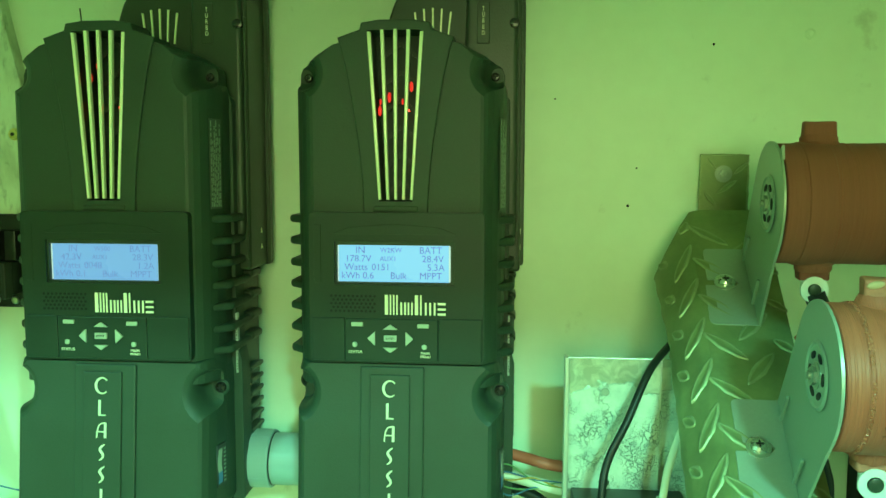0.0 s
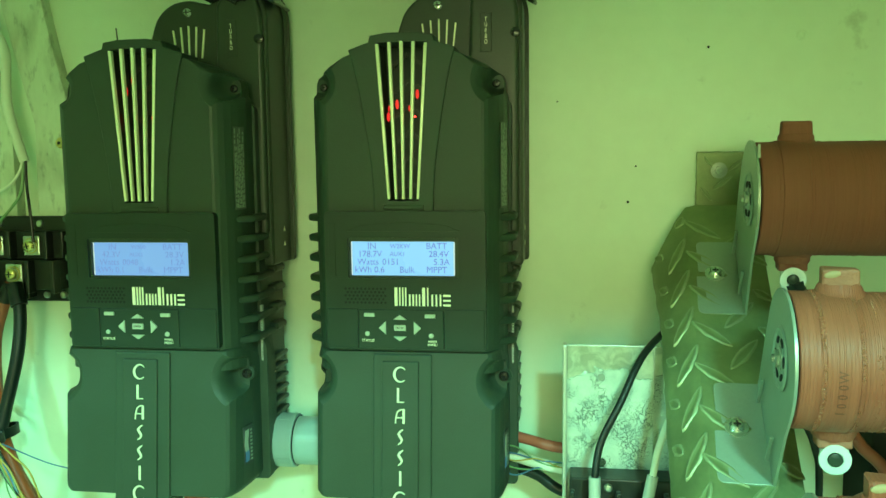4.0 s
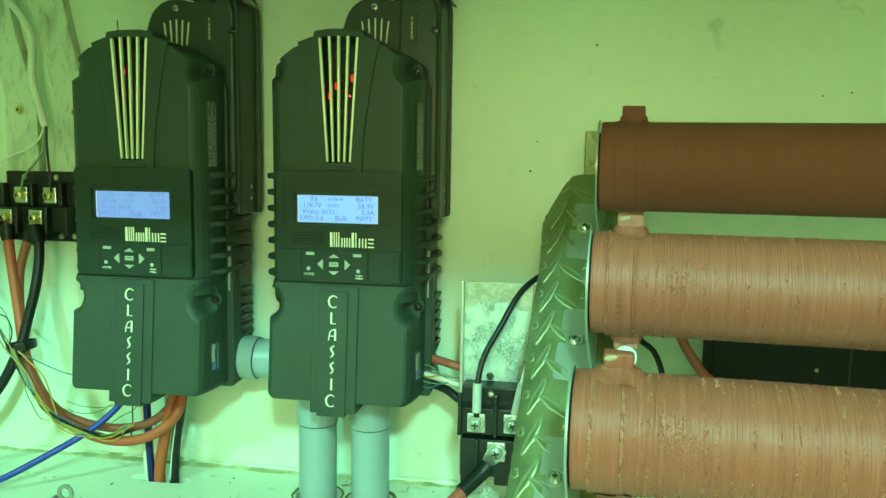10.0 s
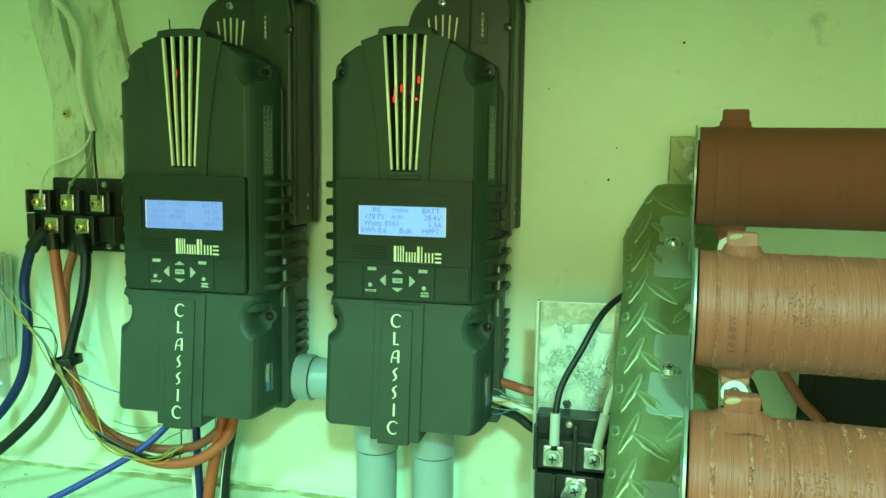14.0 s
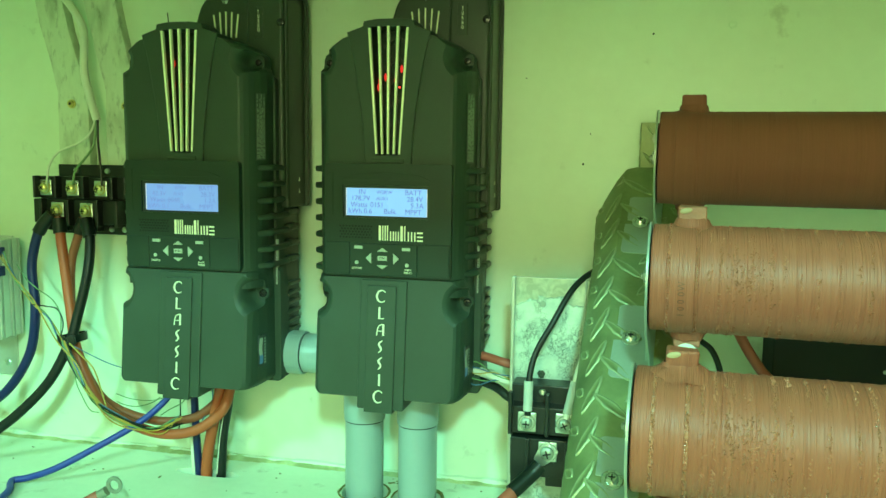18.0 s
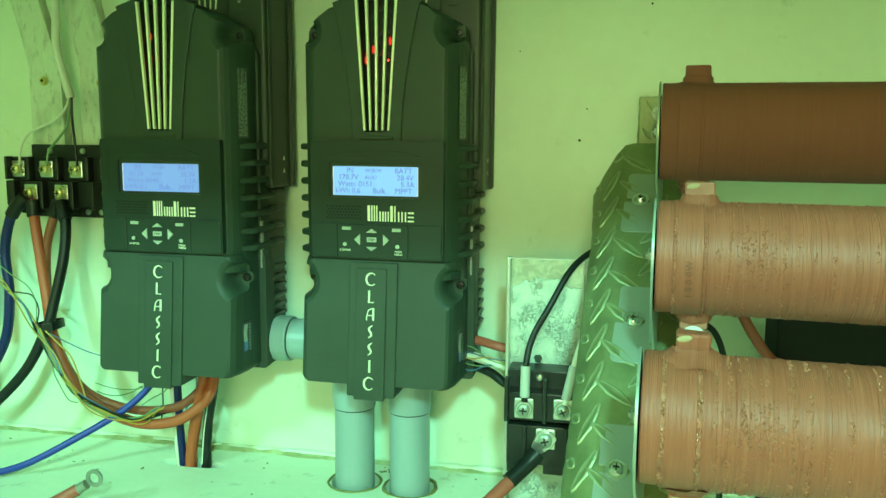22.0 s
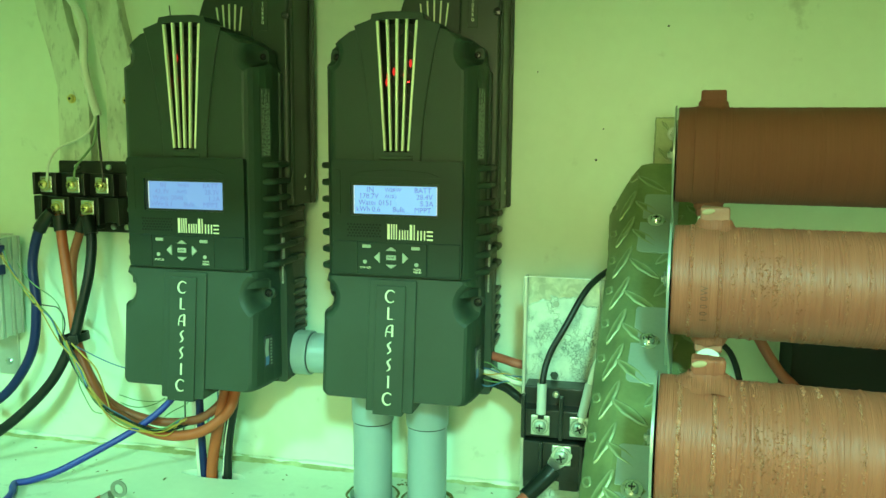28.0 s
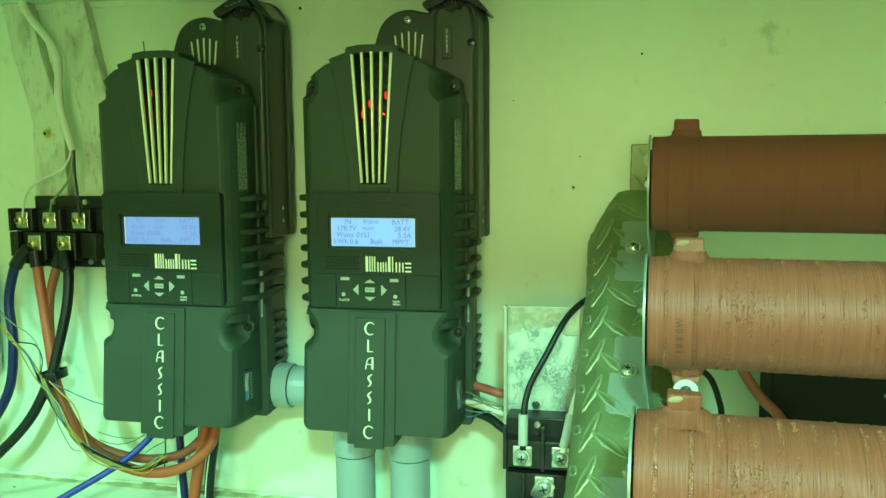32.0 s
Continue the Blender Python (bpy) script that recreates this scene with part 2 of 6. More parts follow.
def part(name, bm, mat, parent=None, label="", smooth=True, angle=35):
    """Links a bmesh as one mesh object under a thing or a part."""
    me = bpy.data.meshes.new(name)
    bmesh.ops.recalc_face_normals(bm, faces=bm.faces)
    if smooth:
        sizes = sorted(f.calc_area() for f in bm.faces)
        middle = sizes[len(sizes) // 2]
        for f in bm.faces:
            f.smooth = len(f.verts) <= 4 and f.calc_area() < 8 * middle
        lim = radians(angle)
        for e in bm.edges:
            if len(e.link_faces) == 2 and e.calc_face_angle(0) > lim:
                e.smooth = False
    bm.to_mesh(me)
    bm.free()
    me.materials.append(mat)
    ob = new(name, me)
    if parent:
        ob.parent = parent
    if label:
        ob["label"] = label
    return ob


def shared(name, me, parent, m):
    ob = new(name, me)
    ob.parent = parent
    ob.matrix_local = m
    return ob


def thing(name, label, category, at=(0, 0, 0), group="", kind=""):
    ob = new(name)
    ob.empty_display_size = 0.02
    ob.location = at
    return tagged(ob, label, category, group, kind)


def box(x0, x1, y0, y1, z0, z1, bevel=0.0, bm=None, seg=2):
    own = bmesh.new()
    bmesh.ops.create_cube(own, size=1, matrix=Matrix.LocRotScale(((x0 + x1) / 2, (y0 + y1) / 2, (z0 + z1) / 2), None, (x1 - x0, y1 - y0, z1 - z0)))
    if bevel:
        bmesh.ops.bevel(own, geom=own.edges[:], offset=bevel, segments=seg, affect="EDGES", profile=0.5)
    return merged(bm, own)


def merged(bm, own, m=None):
    if m is not None:
        bmesh.ops.transform(own, matrix=m, verts=own.verts)
    if bm is None:
        return own
    me = bpy.data.meshes.new("scratch")
    own.to_mesh(me)
    own.free()
    bm.from_mesh(me)
    bpy.data.meshes.remove(me)
    return bm


def turned(profile, m=None, seg=32, bm=None, closed=True):
    """A body of revolution about local z from (radius, height) pairs."""
    own = bmesh.new()
    rings = []
    for r, h in profile:
        if r < 1e-6:
            rings.append([own.verts.new((0, 0, h))])
        else:
            rings.append([own.verts.new((r * math.cos(2 * math.pi * k / seg), r * math.sin(2 * math.pi * k / seg), h)) for k in range(seg)])
    for a, b in zip(rings, rings[1:]):
        for k in range(seg):
            j = (k + 1) % seg
            if len(a) == 1 and len(b) > 1:
                own.faces.new((a[0], b[k], b[j]))
            elif len(b) == 1 and len(a) > 1:
                own.faces.new((a[k], a[j], b[0]))
            elif len(a) > 1:
                own.faces.new((a[k], a[j], b[j], b[k]))
    return merged(bm, own, m)


def slab(outline, y0, y1, bevel=0.0, bm=None, holes=(), seg=2):
    """An outline in x and z, drawn out from y0 (back) to y1 (front), with its front edge rounded."""
    own = bmesh.new()
    front = [own.verts.new((x, y1, z)) for x, z in outline]
    face = own.faces.new(front)
    made = bmesh.ops.extrude_face_region(own, geom=[face])
    verts = [v for v in made["geom"] if isinstance(v, bmesh.types.BMVert)]
    bmesh.ops.translate(own, verts=verts, vec=(0, y0 - y1, 0))
    if bevel:
        edges = [e for e in own.edges if all(abs(v.co.y - y1) < 1e-7 for v in e.verts)]
        bmesh.ops.bevel(own, geom=edges, offset=bevel, segments=seg, affect="EDGES", profile=0.5)
    return merged(bm, own)


def rounded(points, r, seg=4):
    """The outline with its corners rounded by r (one number, or one for each corner)."""
    out = []
    for k, p in enumerate(points):
        rr = r[k] if isinstance(r, (list, tuple)) else r
        a, b, c = Vector(points[k - 1]), Vector(p), Vector(points[(k + 1) % len(points)])
        u, v = a - b, c - b
        d = min(rr, u.length * 0.49, v.length * 0.49)
        if d < 1e-5:
            out.append(tuple(b))
            continue
        s, e = b + u.normalized() * d, b + v.normalized() * d
        for i in range(seg + 1):
            t = i / seg
            out.append(tuple(s * (1 - t) ** 2 + b * 2 * t * (1 - t) + e * t * t))
    return out


def ring_slab(outer, inner, y0, y1, bm=None):
    """A frame between two outlines with the same number of points."""
    own = bmesh.new()
    o = [[own.verts.new((x, y, z)) for x, z in outer] for y in (y0, y1)]
    i = [[own.verts.new((x, y, z)) for x, z in inner] for y in (y0, y1)]
    n = len(outer)
    for k in range(n):
        j = (k + 1) % n
        own.faces.new((o[0][k], o[0][j], o[1][j], o[1][k]))
        own.faces.new((i[0][k], i[1][k], i[1][j], i[0][j]))
        own.faces.new((o[1][k], o[1][j], i[1][j], i[1][k]))
        own.faces.new((o[0][k], i[0][k], i[0][j], o[0][j]))
    return merged(bm, own)


def smooth_line(points, steps=10):
    """A Catmull-Rom line through the points."""
    p = [Vector(q) for q in points]
    p = [p[0] * 2 - p[1], *p, p[-1] * 2 - p[-2]]
    out = []
    for a, b, c, d in zip(p, p[1:], p[2:], p[3:]):
        for k in range(steps):
            t = k / steps
            out.append(0.5 * (2 * b + (c - a) * t + (2 * a - 5 * b + 4 * c - d) * t * t + (3 * b - 3 * c + d - a) * t ** 3))
    out.append(p[-2])
    return out


def cable(points, r, seg=12, steps=10, bm=None, raw=False, wave=0.0):
    """A round cable through the points, with closed ends."""
    line = [Vector(q) for q in points] if raw else smooth_line(points, steps)
    own = bmesh.new()
    rings, side = [], None
    for k, p in enumerate(line):
        ahead = (line[min(k + 1, len(line) - 1)] - line[max(k - 1, 0)]).normalized()
        side = (side - ahead * side.dot(ahead)).normalized() if side else ahead.orthogonal().normalized()
        up = ahead.cross(side)
        rr = r * (1 + wave * noise.noise(p * 70))
        rings.append([own.verts.new(p + (side * math.cos(2 * math.pi * i / seg) + up * math.sin(2 * math.pi * i / seg)) * rr) for i in range(seg)])
    for a, b in zip(rings, rings[1:]):
        for i in range(seg):
            j = (i + 1) % seg
            own.faces.new((a[i], a[j], b[j], b[i]))
    own.faces.new(rings[0][::-1])
    own.faces.new(rings[-1])
    return merged(bm, own)


def letters(name, text, size, mat, parent, m, depth=0.0004, narrow=1.0, label="", bold=0.0):
    """Raised or printed writing, laid in the x-z plane and facing -y, centred on the pose m."""
    cu = bpy.data.curves.new(name, "FONT")
    cu.body, cu.size, cu.extrude, cu.align_x, cu.align_y = text, size, depth, "CENTER", "CENTER"
    cu.resolution_u, cu.offset = 3, bold
    tmp = bpy.data.objects.new(name, cu)
    me = bpy.data.meshes.new_from_object(tmp)
    bpy.data.objects.remove(tmp)
    me.name = name
    me.transform(pose(0, 0, 0, 90) @ Matrix.Diagonal((narrow, 1, 1, 1)))
    me.materials.clear()
    me.materials.append(mat)
    ob = new(name, me)
    ob.parent = parent
    ob.matrix_local = m
    if label:
        ob["label"] = label
    return ob


TURN_X = pose(0, 0, 0, 0, 90)   # local z becomes +x


def face_front(x, y, z):
    """Places a body turned about z so that its axis points at the viewer, along -y."""
    return pose(x, y, z, 90)


def screw_head(r, h, m, bm=None):
    return turned([(0, -0.001), (r, -0.001), (r, h * 0.45), (r * 0.75, h * 0.9), (r * 0.3, h), (0, h)], m, 16, bm)


def cross_slot(r, m):
    bm = box(-r, r, -r * 0.18, r * 0.18, 0, 0.0006)
    box(-r * 0.18, r * 0.18, -r, r, 0, 0.00055, bm=bm)
    return merged(None, bm, m)


def loft(outline, levels, middle):
    """A body through scaled copies of one outline in x and z; levels: (y, scale of x, scale of z) from the back to the front."""
    own = bmesh.new()
    mx, mz = middle
    rings = [[own.verts.new((mx + (x - mx) * sx, y, mz + (z - mz) * sz)) for x, z in outline] for y, sx, sz in levels]
    for a, b in zip(rings, rings[1:]):
        for k in range(len(outline)):
            j = (k + 1) % len(outline)
            own.faces.new((a[k], a[j], b[j], b[k]))
    own.faces.new(rings[0][::-1])
    own.faces.new(rings[-1])
    bmesh.ops.recalc_face_normals(own, faces=own.faces)
    return own


def flanked(outline, levels, core=0.042):
    """A cover whose middle stays flat while its flanks draw in; levels: (y, flank scale, scale of z) from the back to the front."""
    own = bmesh.new()
    rings = []
    for y, k, sz in levels:
        ring = []
        for x, z in outline:
            a = abs(x - XC)
            a = min(a, core) + max(a - core, 0) * k
            ring.append(own.verts.new((XC + math.copysign(a, x - XC), y, 0.42 + (z - 0.42) * sz)))
        rings.append(ring)
    for a, b in zip(rings, rings[1:]):
        for k in range(len(outline)):
            j = (k + 1) % len(outline)
            own.faces.new((a[k], a[j], b[j], b[k]))
    own.faces.new(rings[0][::-1])
    own.faces.new(rings[-1])
    bmesh.ops.recalc_face_normals(own, faces=own.faces)
    return own


def carved(bm, *cutters):
    """The first body less the others, which are used up."""
    obs = []
    for b in (bm, *cutters):
        bmesh.ops.recalc_face_normals(b, faces=b.faces)
        me = bpy.data.meshes.new("scratch")
        b.to_mesh(me)
        b.free()
        obs.append(new("scratch", me))
    for c in obs[1:]:
        mod = obs[0].modifiers.new("cut", "BOOLEAN")
        mod.operation, mod.object, mod.solver = "DIFFERENCE", c, "EXACT"
    dg = bpy.context.evaluated_depsgraph_get()
    dg.update()
    done = bpy.data.meshes.new_from_object(obs[0].evaluated_get(dg))
    out = bmesh.new()
    out.from_mesh(done)
    bpy.data.meshes.remove(done)
    for o in obs:
        me = o.data
        bpy.data.objects.remove(o)
        bpy.data.meshes.remove(me)
    return out

# ---- setting ----
SH = 0.092   # top of the shelf
TOP = 0.617  # underside of the cabinet's top


def structure(name, bm, mat, label, category):
    return tagged(part(name, bm, mat, None, label), label, category, kind="structure")


def wall_back():
    bm = box(-0.4742, 1.5, 0.0, 0.04, -0.7, TOP + 0.06)
    box(-1.6, -0.4750, 0.0, 0.04, -0.7, TOP + 0.06, bm=bm)
    box(-0.5, -0.45, 0.0012, 0.045, -0.7, TOP + 0.06, bm=bm)
    return structure("wall_back", bm, WALL, "pale green painted panel wall with screw holes and a joint", "wall")


def shelf():
    # a slab with round openings for the conduits and an oblong one for the cables
    cutters = [("c", 0.004, -0.0545, 0.0240), ("c", 0.0585, -0.0545, 0.0245), ("o", -0.172, -0.050, 0.024)]
    x0, x1, y0, y1 = -1.6, 1.5, -0.46, 0.0
    bm = bmesh.new()
    n = 24
    cells = [(-0.21, -0.134), (-0.026, 0.0315), (0.0315, 0.090)]
    ya, yb = -0.09, -0.015

    def quad(a, b, c, d):
        bm.faces.new([bm.verts.new((*p, SH)) for p in (a, b, c, d)])

    quad((x0, y0), (x1, y0), (x1, ya), (x0, ya))
    quad((x0, yb), (x1, yb), (x1, y1), (x0, y1))
    edges = [x0] + [v for c in cells for v in c] + [x1]
    for a, b in zip(edges[::2], edges[1::2]):
        if b - a > 1e-4:
            quad((a, ya), (b, ya), (b, yb), (a, yb))
    order = [cutters[2], cutters[0], cutters[1]]
    for (a, b), (kind, cx, cy, r) in zip(cells, order):
        inner, outer, low = [], [], []
        for k in range(n):
            t = 2 * math.pi * (k + 0.5) / n
            rx = r * (1.5 if kind == "o" else 1.0) * (1 + 0.05 * math.sin(3 * t + cx * 90))
            ry = r * (0.42 if kind == "o" else 1.0) * (1 + 0.05 * math.cos(2 * t))
            inner.append(bm.verts.new((cx + rx * math.cos(t), cy + ry * math.sin(t), SH)))
            low.append(bm.verts.new((cx + rx * math.cos(t), cy + ry * math.sin(t), SH - 0.02)))
            dx, dy = math.cos(t), math.sin(t)
            s = min(((b - cx) if dx > 0 else (a - cx)) / dx if abs(dx) > 1e-6 else 9, ((yb - cy) if dy > 0 else (ya - cy)) / dy if abs(dy) > 1e-6 else 9)
            outer.append(bm.verts.new((cx + s * dx, cy + s * dy, SH)))
        for k in range(n):
            j = (k + 1) % n
            bm.faces.new((inner[k], inner[j], outer[j], outer[k]))
            bm.faces.new((inner[k], low[k], low[j], inner[j]))
        for cx2, cy2 in ((a, ya), (b, ya), (b, yb), (a, yb)):
            near = sorted(range(n), key=lambda k: (outer[k].co.x - cx2) ** 2 + (outer[k].co.y - cy2) ** 2)[:2]
            bm.faces.new((outer[near[0]], outer[near[1]], bm.verts.new((cx2, cy2, SH))))
    bm.normal_update()
    bmesh.ops.remove_doubles(bm, verts=bm.verts, dist=1e-5)
    ob = structure("shelf", bm, SHELF, "pale green painted shelf with cut cable holes and specks of dirt", "shelf")
    part("underside", box(x0, x1, y0, y1 + 0.02, SH - 0.03, SH - 0.021), SHELF, ob)
    part("front_edge", box(x0, x1, y0 - 0.004, y0 - 0.0005, SH - 0.03, SH), SHELF, ob)
    return ob


wall_back()
shelf()
# Its unseen front part is added to keep the work lamps off the upper wall.
structure("ceiling", box(-1.6, 1.5, -0.67, 0.0, TOP, TOP + 0.04), WALL, "pale painted top panel of the cabinet", "ceiling")
# Unseen shell added round the cabinet to bounce fill light into it.
structure("bounce_wall_left", box(-1.64, -1.6, -2.4, 0.04, -0.7, 1.64), ROOM, "unseen green side wall added to bounce light", "wall")
structure("bounce_wall_right", box(1.5, 1.54, -2.4, 0.04, -0.7, 1.64), ROOM, "unseen green side wall added to bounce light", "wall")
structure("bounce_wall_front", box(-1.6, 1.5, -2.44, -2.4, -0.7, 1.64), ROOM, "unseen green wall added behind the viewer to bounce light", "wall")
structure("bounce_ceiling", box(-1.6, 1.5, -2.4, 0.04, 1.6, 1.64), ROOM, "unseen room ceiling added to bounce light", "ceiling")
structure("bounce_wall_upper", box(-1.6, 1.5, 0.0, 0.04, TOP + 0.061, 1.6), ROOM, "unseen wall added over the cabinet to bounce light", "wall")
structure("floor", box(-1.6, 1.5, -2.4, 0.0, -0.74, -0.7), ROOM, "unseen floor added to bounce light", "floor")

structure("trim_top", box(-1.6, 1.5, -0.0030, 0.0, TOP - 0.0065, TOP - 0.0002, 0.0006), WALL, "thin painted strip where the wall meets the top panel", "trim")


def sealant():
    # an uneven bead of paint and filler where the shelf meets the wall
    rnd = random.Random(4)
    pts = [(-1.2 + 0.02 * k, -0.0015 - 0.001 * rnd.random(), SH + 0.001 + 0.0015 * rnd.random()) for k in range(120)]
    bm = cable(pts, 0.0035, 8, 2, wave=0.9)
    return structure("trim_bead", bm, SHELF, "rough painted filler bead along the shelf's back edge", "trim")


sealant()


def filler_band():
    # olive filler smeared along the back edge, with a wandering front line
    rnd = random.Random(31)
    bm = bmesh.new()
    rows = []
    for k in range(330):
        x = -1.2 + 0.0045 * k
        y = -0.0105 - 0.0035 * noise.noise((x * 22, 3.0, 0)) - 0.0030 * noise.noise((x * 160, 7.0, 0))
        h = 0.0004 + 0.0004 * rnd.random()
        rows.append([bm.verts.new(p) for p in ((x, 0.0, SH + 0.0036), (x, -0.0035, SH + 0.0022 + h), (x, y * 0.7, SH + 0.0010 + h), (x, y, SH - 0.0004))])
    for a, b in zip(rows, rows[1:]):
        for k in range(3):
            bm.faces.new((a[k], b[k], b[k + 1], a[k + 1]))
    return structure("trim_band", bm, FILLER, "olive old filler smeared along the shelf's back edge", "trim")


filler_band()


def wall_hole(x, z, r, plug=False):
    ob = thing("screw_hole", "small old screw hole in the painted wall" if not plug else "painted-over screw plug in the wall", "hole", (x, 0, z), group="holes in the wall")
    if plug:
        part("plug", turned([(0, 0), (r, 0), (r, 0.0006), (r * 0.55, 0.0012), (0, 0.0003)], face_front(0, 0, 0), 14), WALL, ob)
    else:
        part("rim", turned([(r * 1.9, -0.0002), (r * 1.7, 0.0005), (r, 0.0004), (r * 0.9, 0.0001)], face_front(0, 0, 0), 14), WALL, ob)
        # A flat dark disc paints the shade inside the hole.
        part("bore", turned([(0, 0.0002), (r, 0.0002), (r, 0.0)], face_front(0, 0, 0), 12), HOLLOW, ob)
    return ob


for x, z, r, plug in ((0.268, 0.545, 0.0011, False), (0.338, 0.552, 0.0042, True), (0.207, 0.423, 0.0012, False), (0.213, 0.452, 0.0008, False),
                      (0.475, 0.497, 0.0009, False), (0.500, 0.500, 0.0009, False), (-0.063, 0.600, 0.0016, False), (0.150, 0.505, 0.0007, False)):
    wall_hole(x, z, r, plug)

# ---- the two charge controllers ----
XC = 0.0405


def mirrored(half):
    """A closed outline from its right half, given from the bottom up as offsets from the middle."""
    return [(XC + x, z) for x, z in half] + [(XC - x, z) for x, z in reversed(half)]


def leaned_mesh(ob):
    for v in ob.data.vertices:
        if v.co.y < -0.095:
            v.co.y -= 0.10 * (0.3165 - v.co.z)


def stroke(points, widths):
    """A flat pen stroke through the points, in x and z, with its own width at each."""
    left, right = [], []
    for k, p in enumerate(points):
        a, b = Vector(points[max(k - 1, 0)]), Vector(points[min(k + 1, len(points) - 1)])
        d = (b - a).normalized()
        w = widths[k] if isinstance(widths, (list, tuple)) else widths
        left.append((p[0] - d.y * w / 2, p[1] + d.x * w / 2))
        right.append((p[0] + d.y * w / 2, p[1] - d.x * w / 2))
    own = bmesh.new()
    rows = [[own.verts.new((x, y, z)) for x, z in line] for line in (left, right) for y in (0.0, -0.0004)]
    for k in range(len(points) - 1):
        for a, b in ((0, 1), (1, 3), (3, 2), (2, 0)):
            own.faces.new((rows[a][k], rows[a][k + 1], rows[b][k + 1], rows[b][k]))
    for k in (0, -1):
        own.faces.new((rows[0][k], rows[1][k], rows[3][k], rows[2][k]))
    return own


def bent(points, steps=8):
    return [(v.x, v.y) for v in smooth_line([(x, z, 0) for x, z in points], steps)]


def deco_letter(c):
    """A tall display letter, 11.5 mm high, of thick and thin strokes."""
    h = 0.0057
    if c == "C":
        pts = [(0.0048 * math.cos(radians(a)) * (1 if a < 90 or a > 270 else 1.05), h * math.sin(radians(a))) for a in range(42, 322, 10)]
        n = len(pts)
        return stroke(pts, [0.0008 + 0.0011 * math.sin(math.pi * k / (n - 1)) ** 2 for k in range(n)])
    if c == "L":
        bm = stroke([(-0.0020, h), (-0.0020, -h)], 0.0018)
        return merged(bm, stroke([(-0.0026, -h + 0.0004), (0.0028, -h + 0.0004)], 0.0009))
    if c == "A":
        bm = stroke([(0.0026, h - 0.0003), (0.0026, -h)], 0.0019)
        merged(bm, stroke(bent([(-0.0040, -h), (-0.0036, -0.001), (-0.0022, 0.0034), (0.0006, h - 0.0006), (0.0030, h - 0.0005)]), 0.0010))
        return merged(bm, stroke([(-0.0036, -0.0012), (0.0030, -0.0012)], 0.0009))
    if c == "S":
        pts = bent([(0.0022, h + 0.0002), (0.0002, h - 0.0012), (-0.0014, 0.0024), (-0.0004, 0.0004), (0.0010, -0.0018), (0.0006, -0.0040), (-0.0018, -h - 0.0002)])
        n = len(pts)
        return stroke(pts, [0.0008 + 0.0011 * math.sin(math.pi * k / (n - 1)) for k in range(n)])
    return stroke([(0.0, h), (0.0, -h)], 0.0018)


def grille_slats(unit):
    # five pale bars that fan out upwards
    for k in range(5):
        s = (k - 2) / 2
        xb, xt = XC + s * 0.0106, XC + s * 0.0176
        zt = 0.5425 - 0.0016 * s * s
        d = Vector((xt - xb, 0, zt - 0.4305))
        side = Vector((d.z, 0, -d.x)).normalized()
        wb, wt = 0.00090, 0.00115
        pts = [(xb - side.x * wb, 0.4305), (xb + side.x * wb, 0.4305), (xt + side.x * wt, zt), (xt - side.x * wt, zt)]
        part("slat", slab(pts, -0.0980, -0.1013, 0.0003), SLAT, unit, "pale cream grille bar")


def keypad(unit, bezel):
    pad = part("keypad", box(0.005, 0.069, -0.1075, -0.104, 0.3195, 0.3490, 0.0008), BEZEL, unit, "black keypad with pale keys")
    y0, y1 = -0.1072, -0.1088
    part("key", box(0.0095, 0.0175, y1, y0, 0.3438, 0.3466, 0.0004), BUTTON, pad)
    part("key", box(0.0550, 0.0628, y1, y0, 0.3432, 0.3460, 0.0004), BUTTON, pad)
    part("enter_key", box(0.0320, 0.0408, y1, y0, 0.3335, 0.3378, 0.0005), BUTTON, pad)
    cx, cz = 0.0364, 0.3355
    for dx, dz in ((0, 1), (0, -1), (1, 0), (-1, 0)):
        tip = Vector((dx, dz)) * (0.0098 if dz else 0.0158)
        base = Vector((dx, dz)) * (0.0062 if dz else 0.0105)
        across = Vector((dz, dx)) * (0.0052 if dz else 0.0050)
        c = Vector((cx, cz))
        pts = rounded([tuple(c + tip), tuple(c + base + across), tuple(c + base - across)], 0.0006, 2)
        part("arrow_key", slab(pts, y0, y1, 0.0003), BUTTON, pad)
    part("key", turned([(0.0018, -0.0005), (0.0018, 0.0010), (0.0012, 0.0015), (0, 0.0016)], face_front(0.0118, y0, 0.3310), 14), BUTTON, pad)
    part("key", turned([(0.0018, -0.0005), (0.0018, 0.0010), (0.0012, 0.0015), (0, 0.0016)], face_front(0.0597, y0, 0.3300), 14), BUTTON, pad)
    letters("key_text", "STATUS", 0.0028, CREAM, pad, pose(0.0122, -0.1077, 0.3258), 0.0001)
    letters("key_text", "MAIN", 0.0026, CREAM, pad, pose(0.0605, -0.1077, 0.3256), 0.0001)
    letters("key_text", "MENU", 0.0026, CREAM, pad, pose(0.0605, -0.1077, 0.3232), 0.0001)
    letters("key_text", "ENTER", 0.0020, HOLLOW, pad, pose(0.0364, -0.1089, 0.3357), 0.0001)


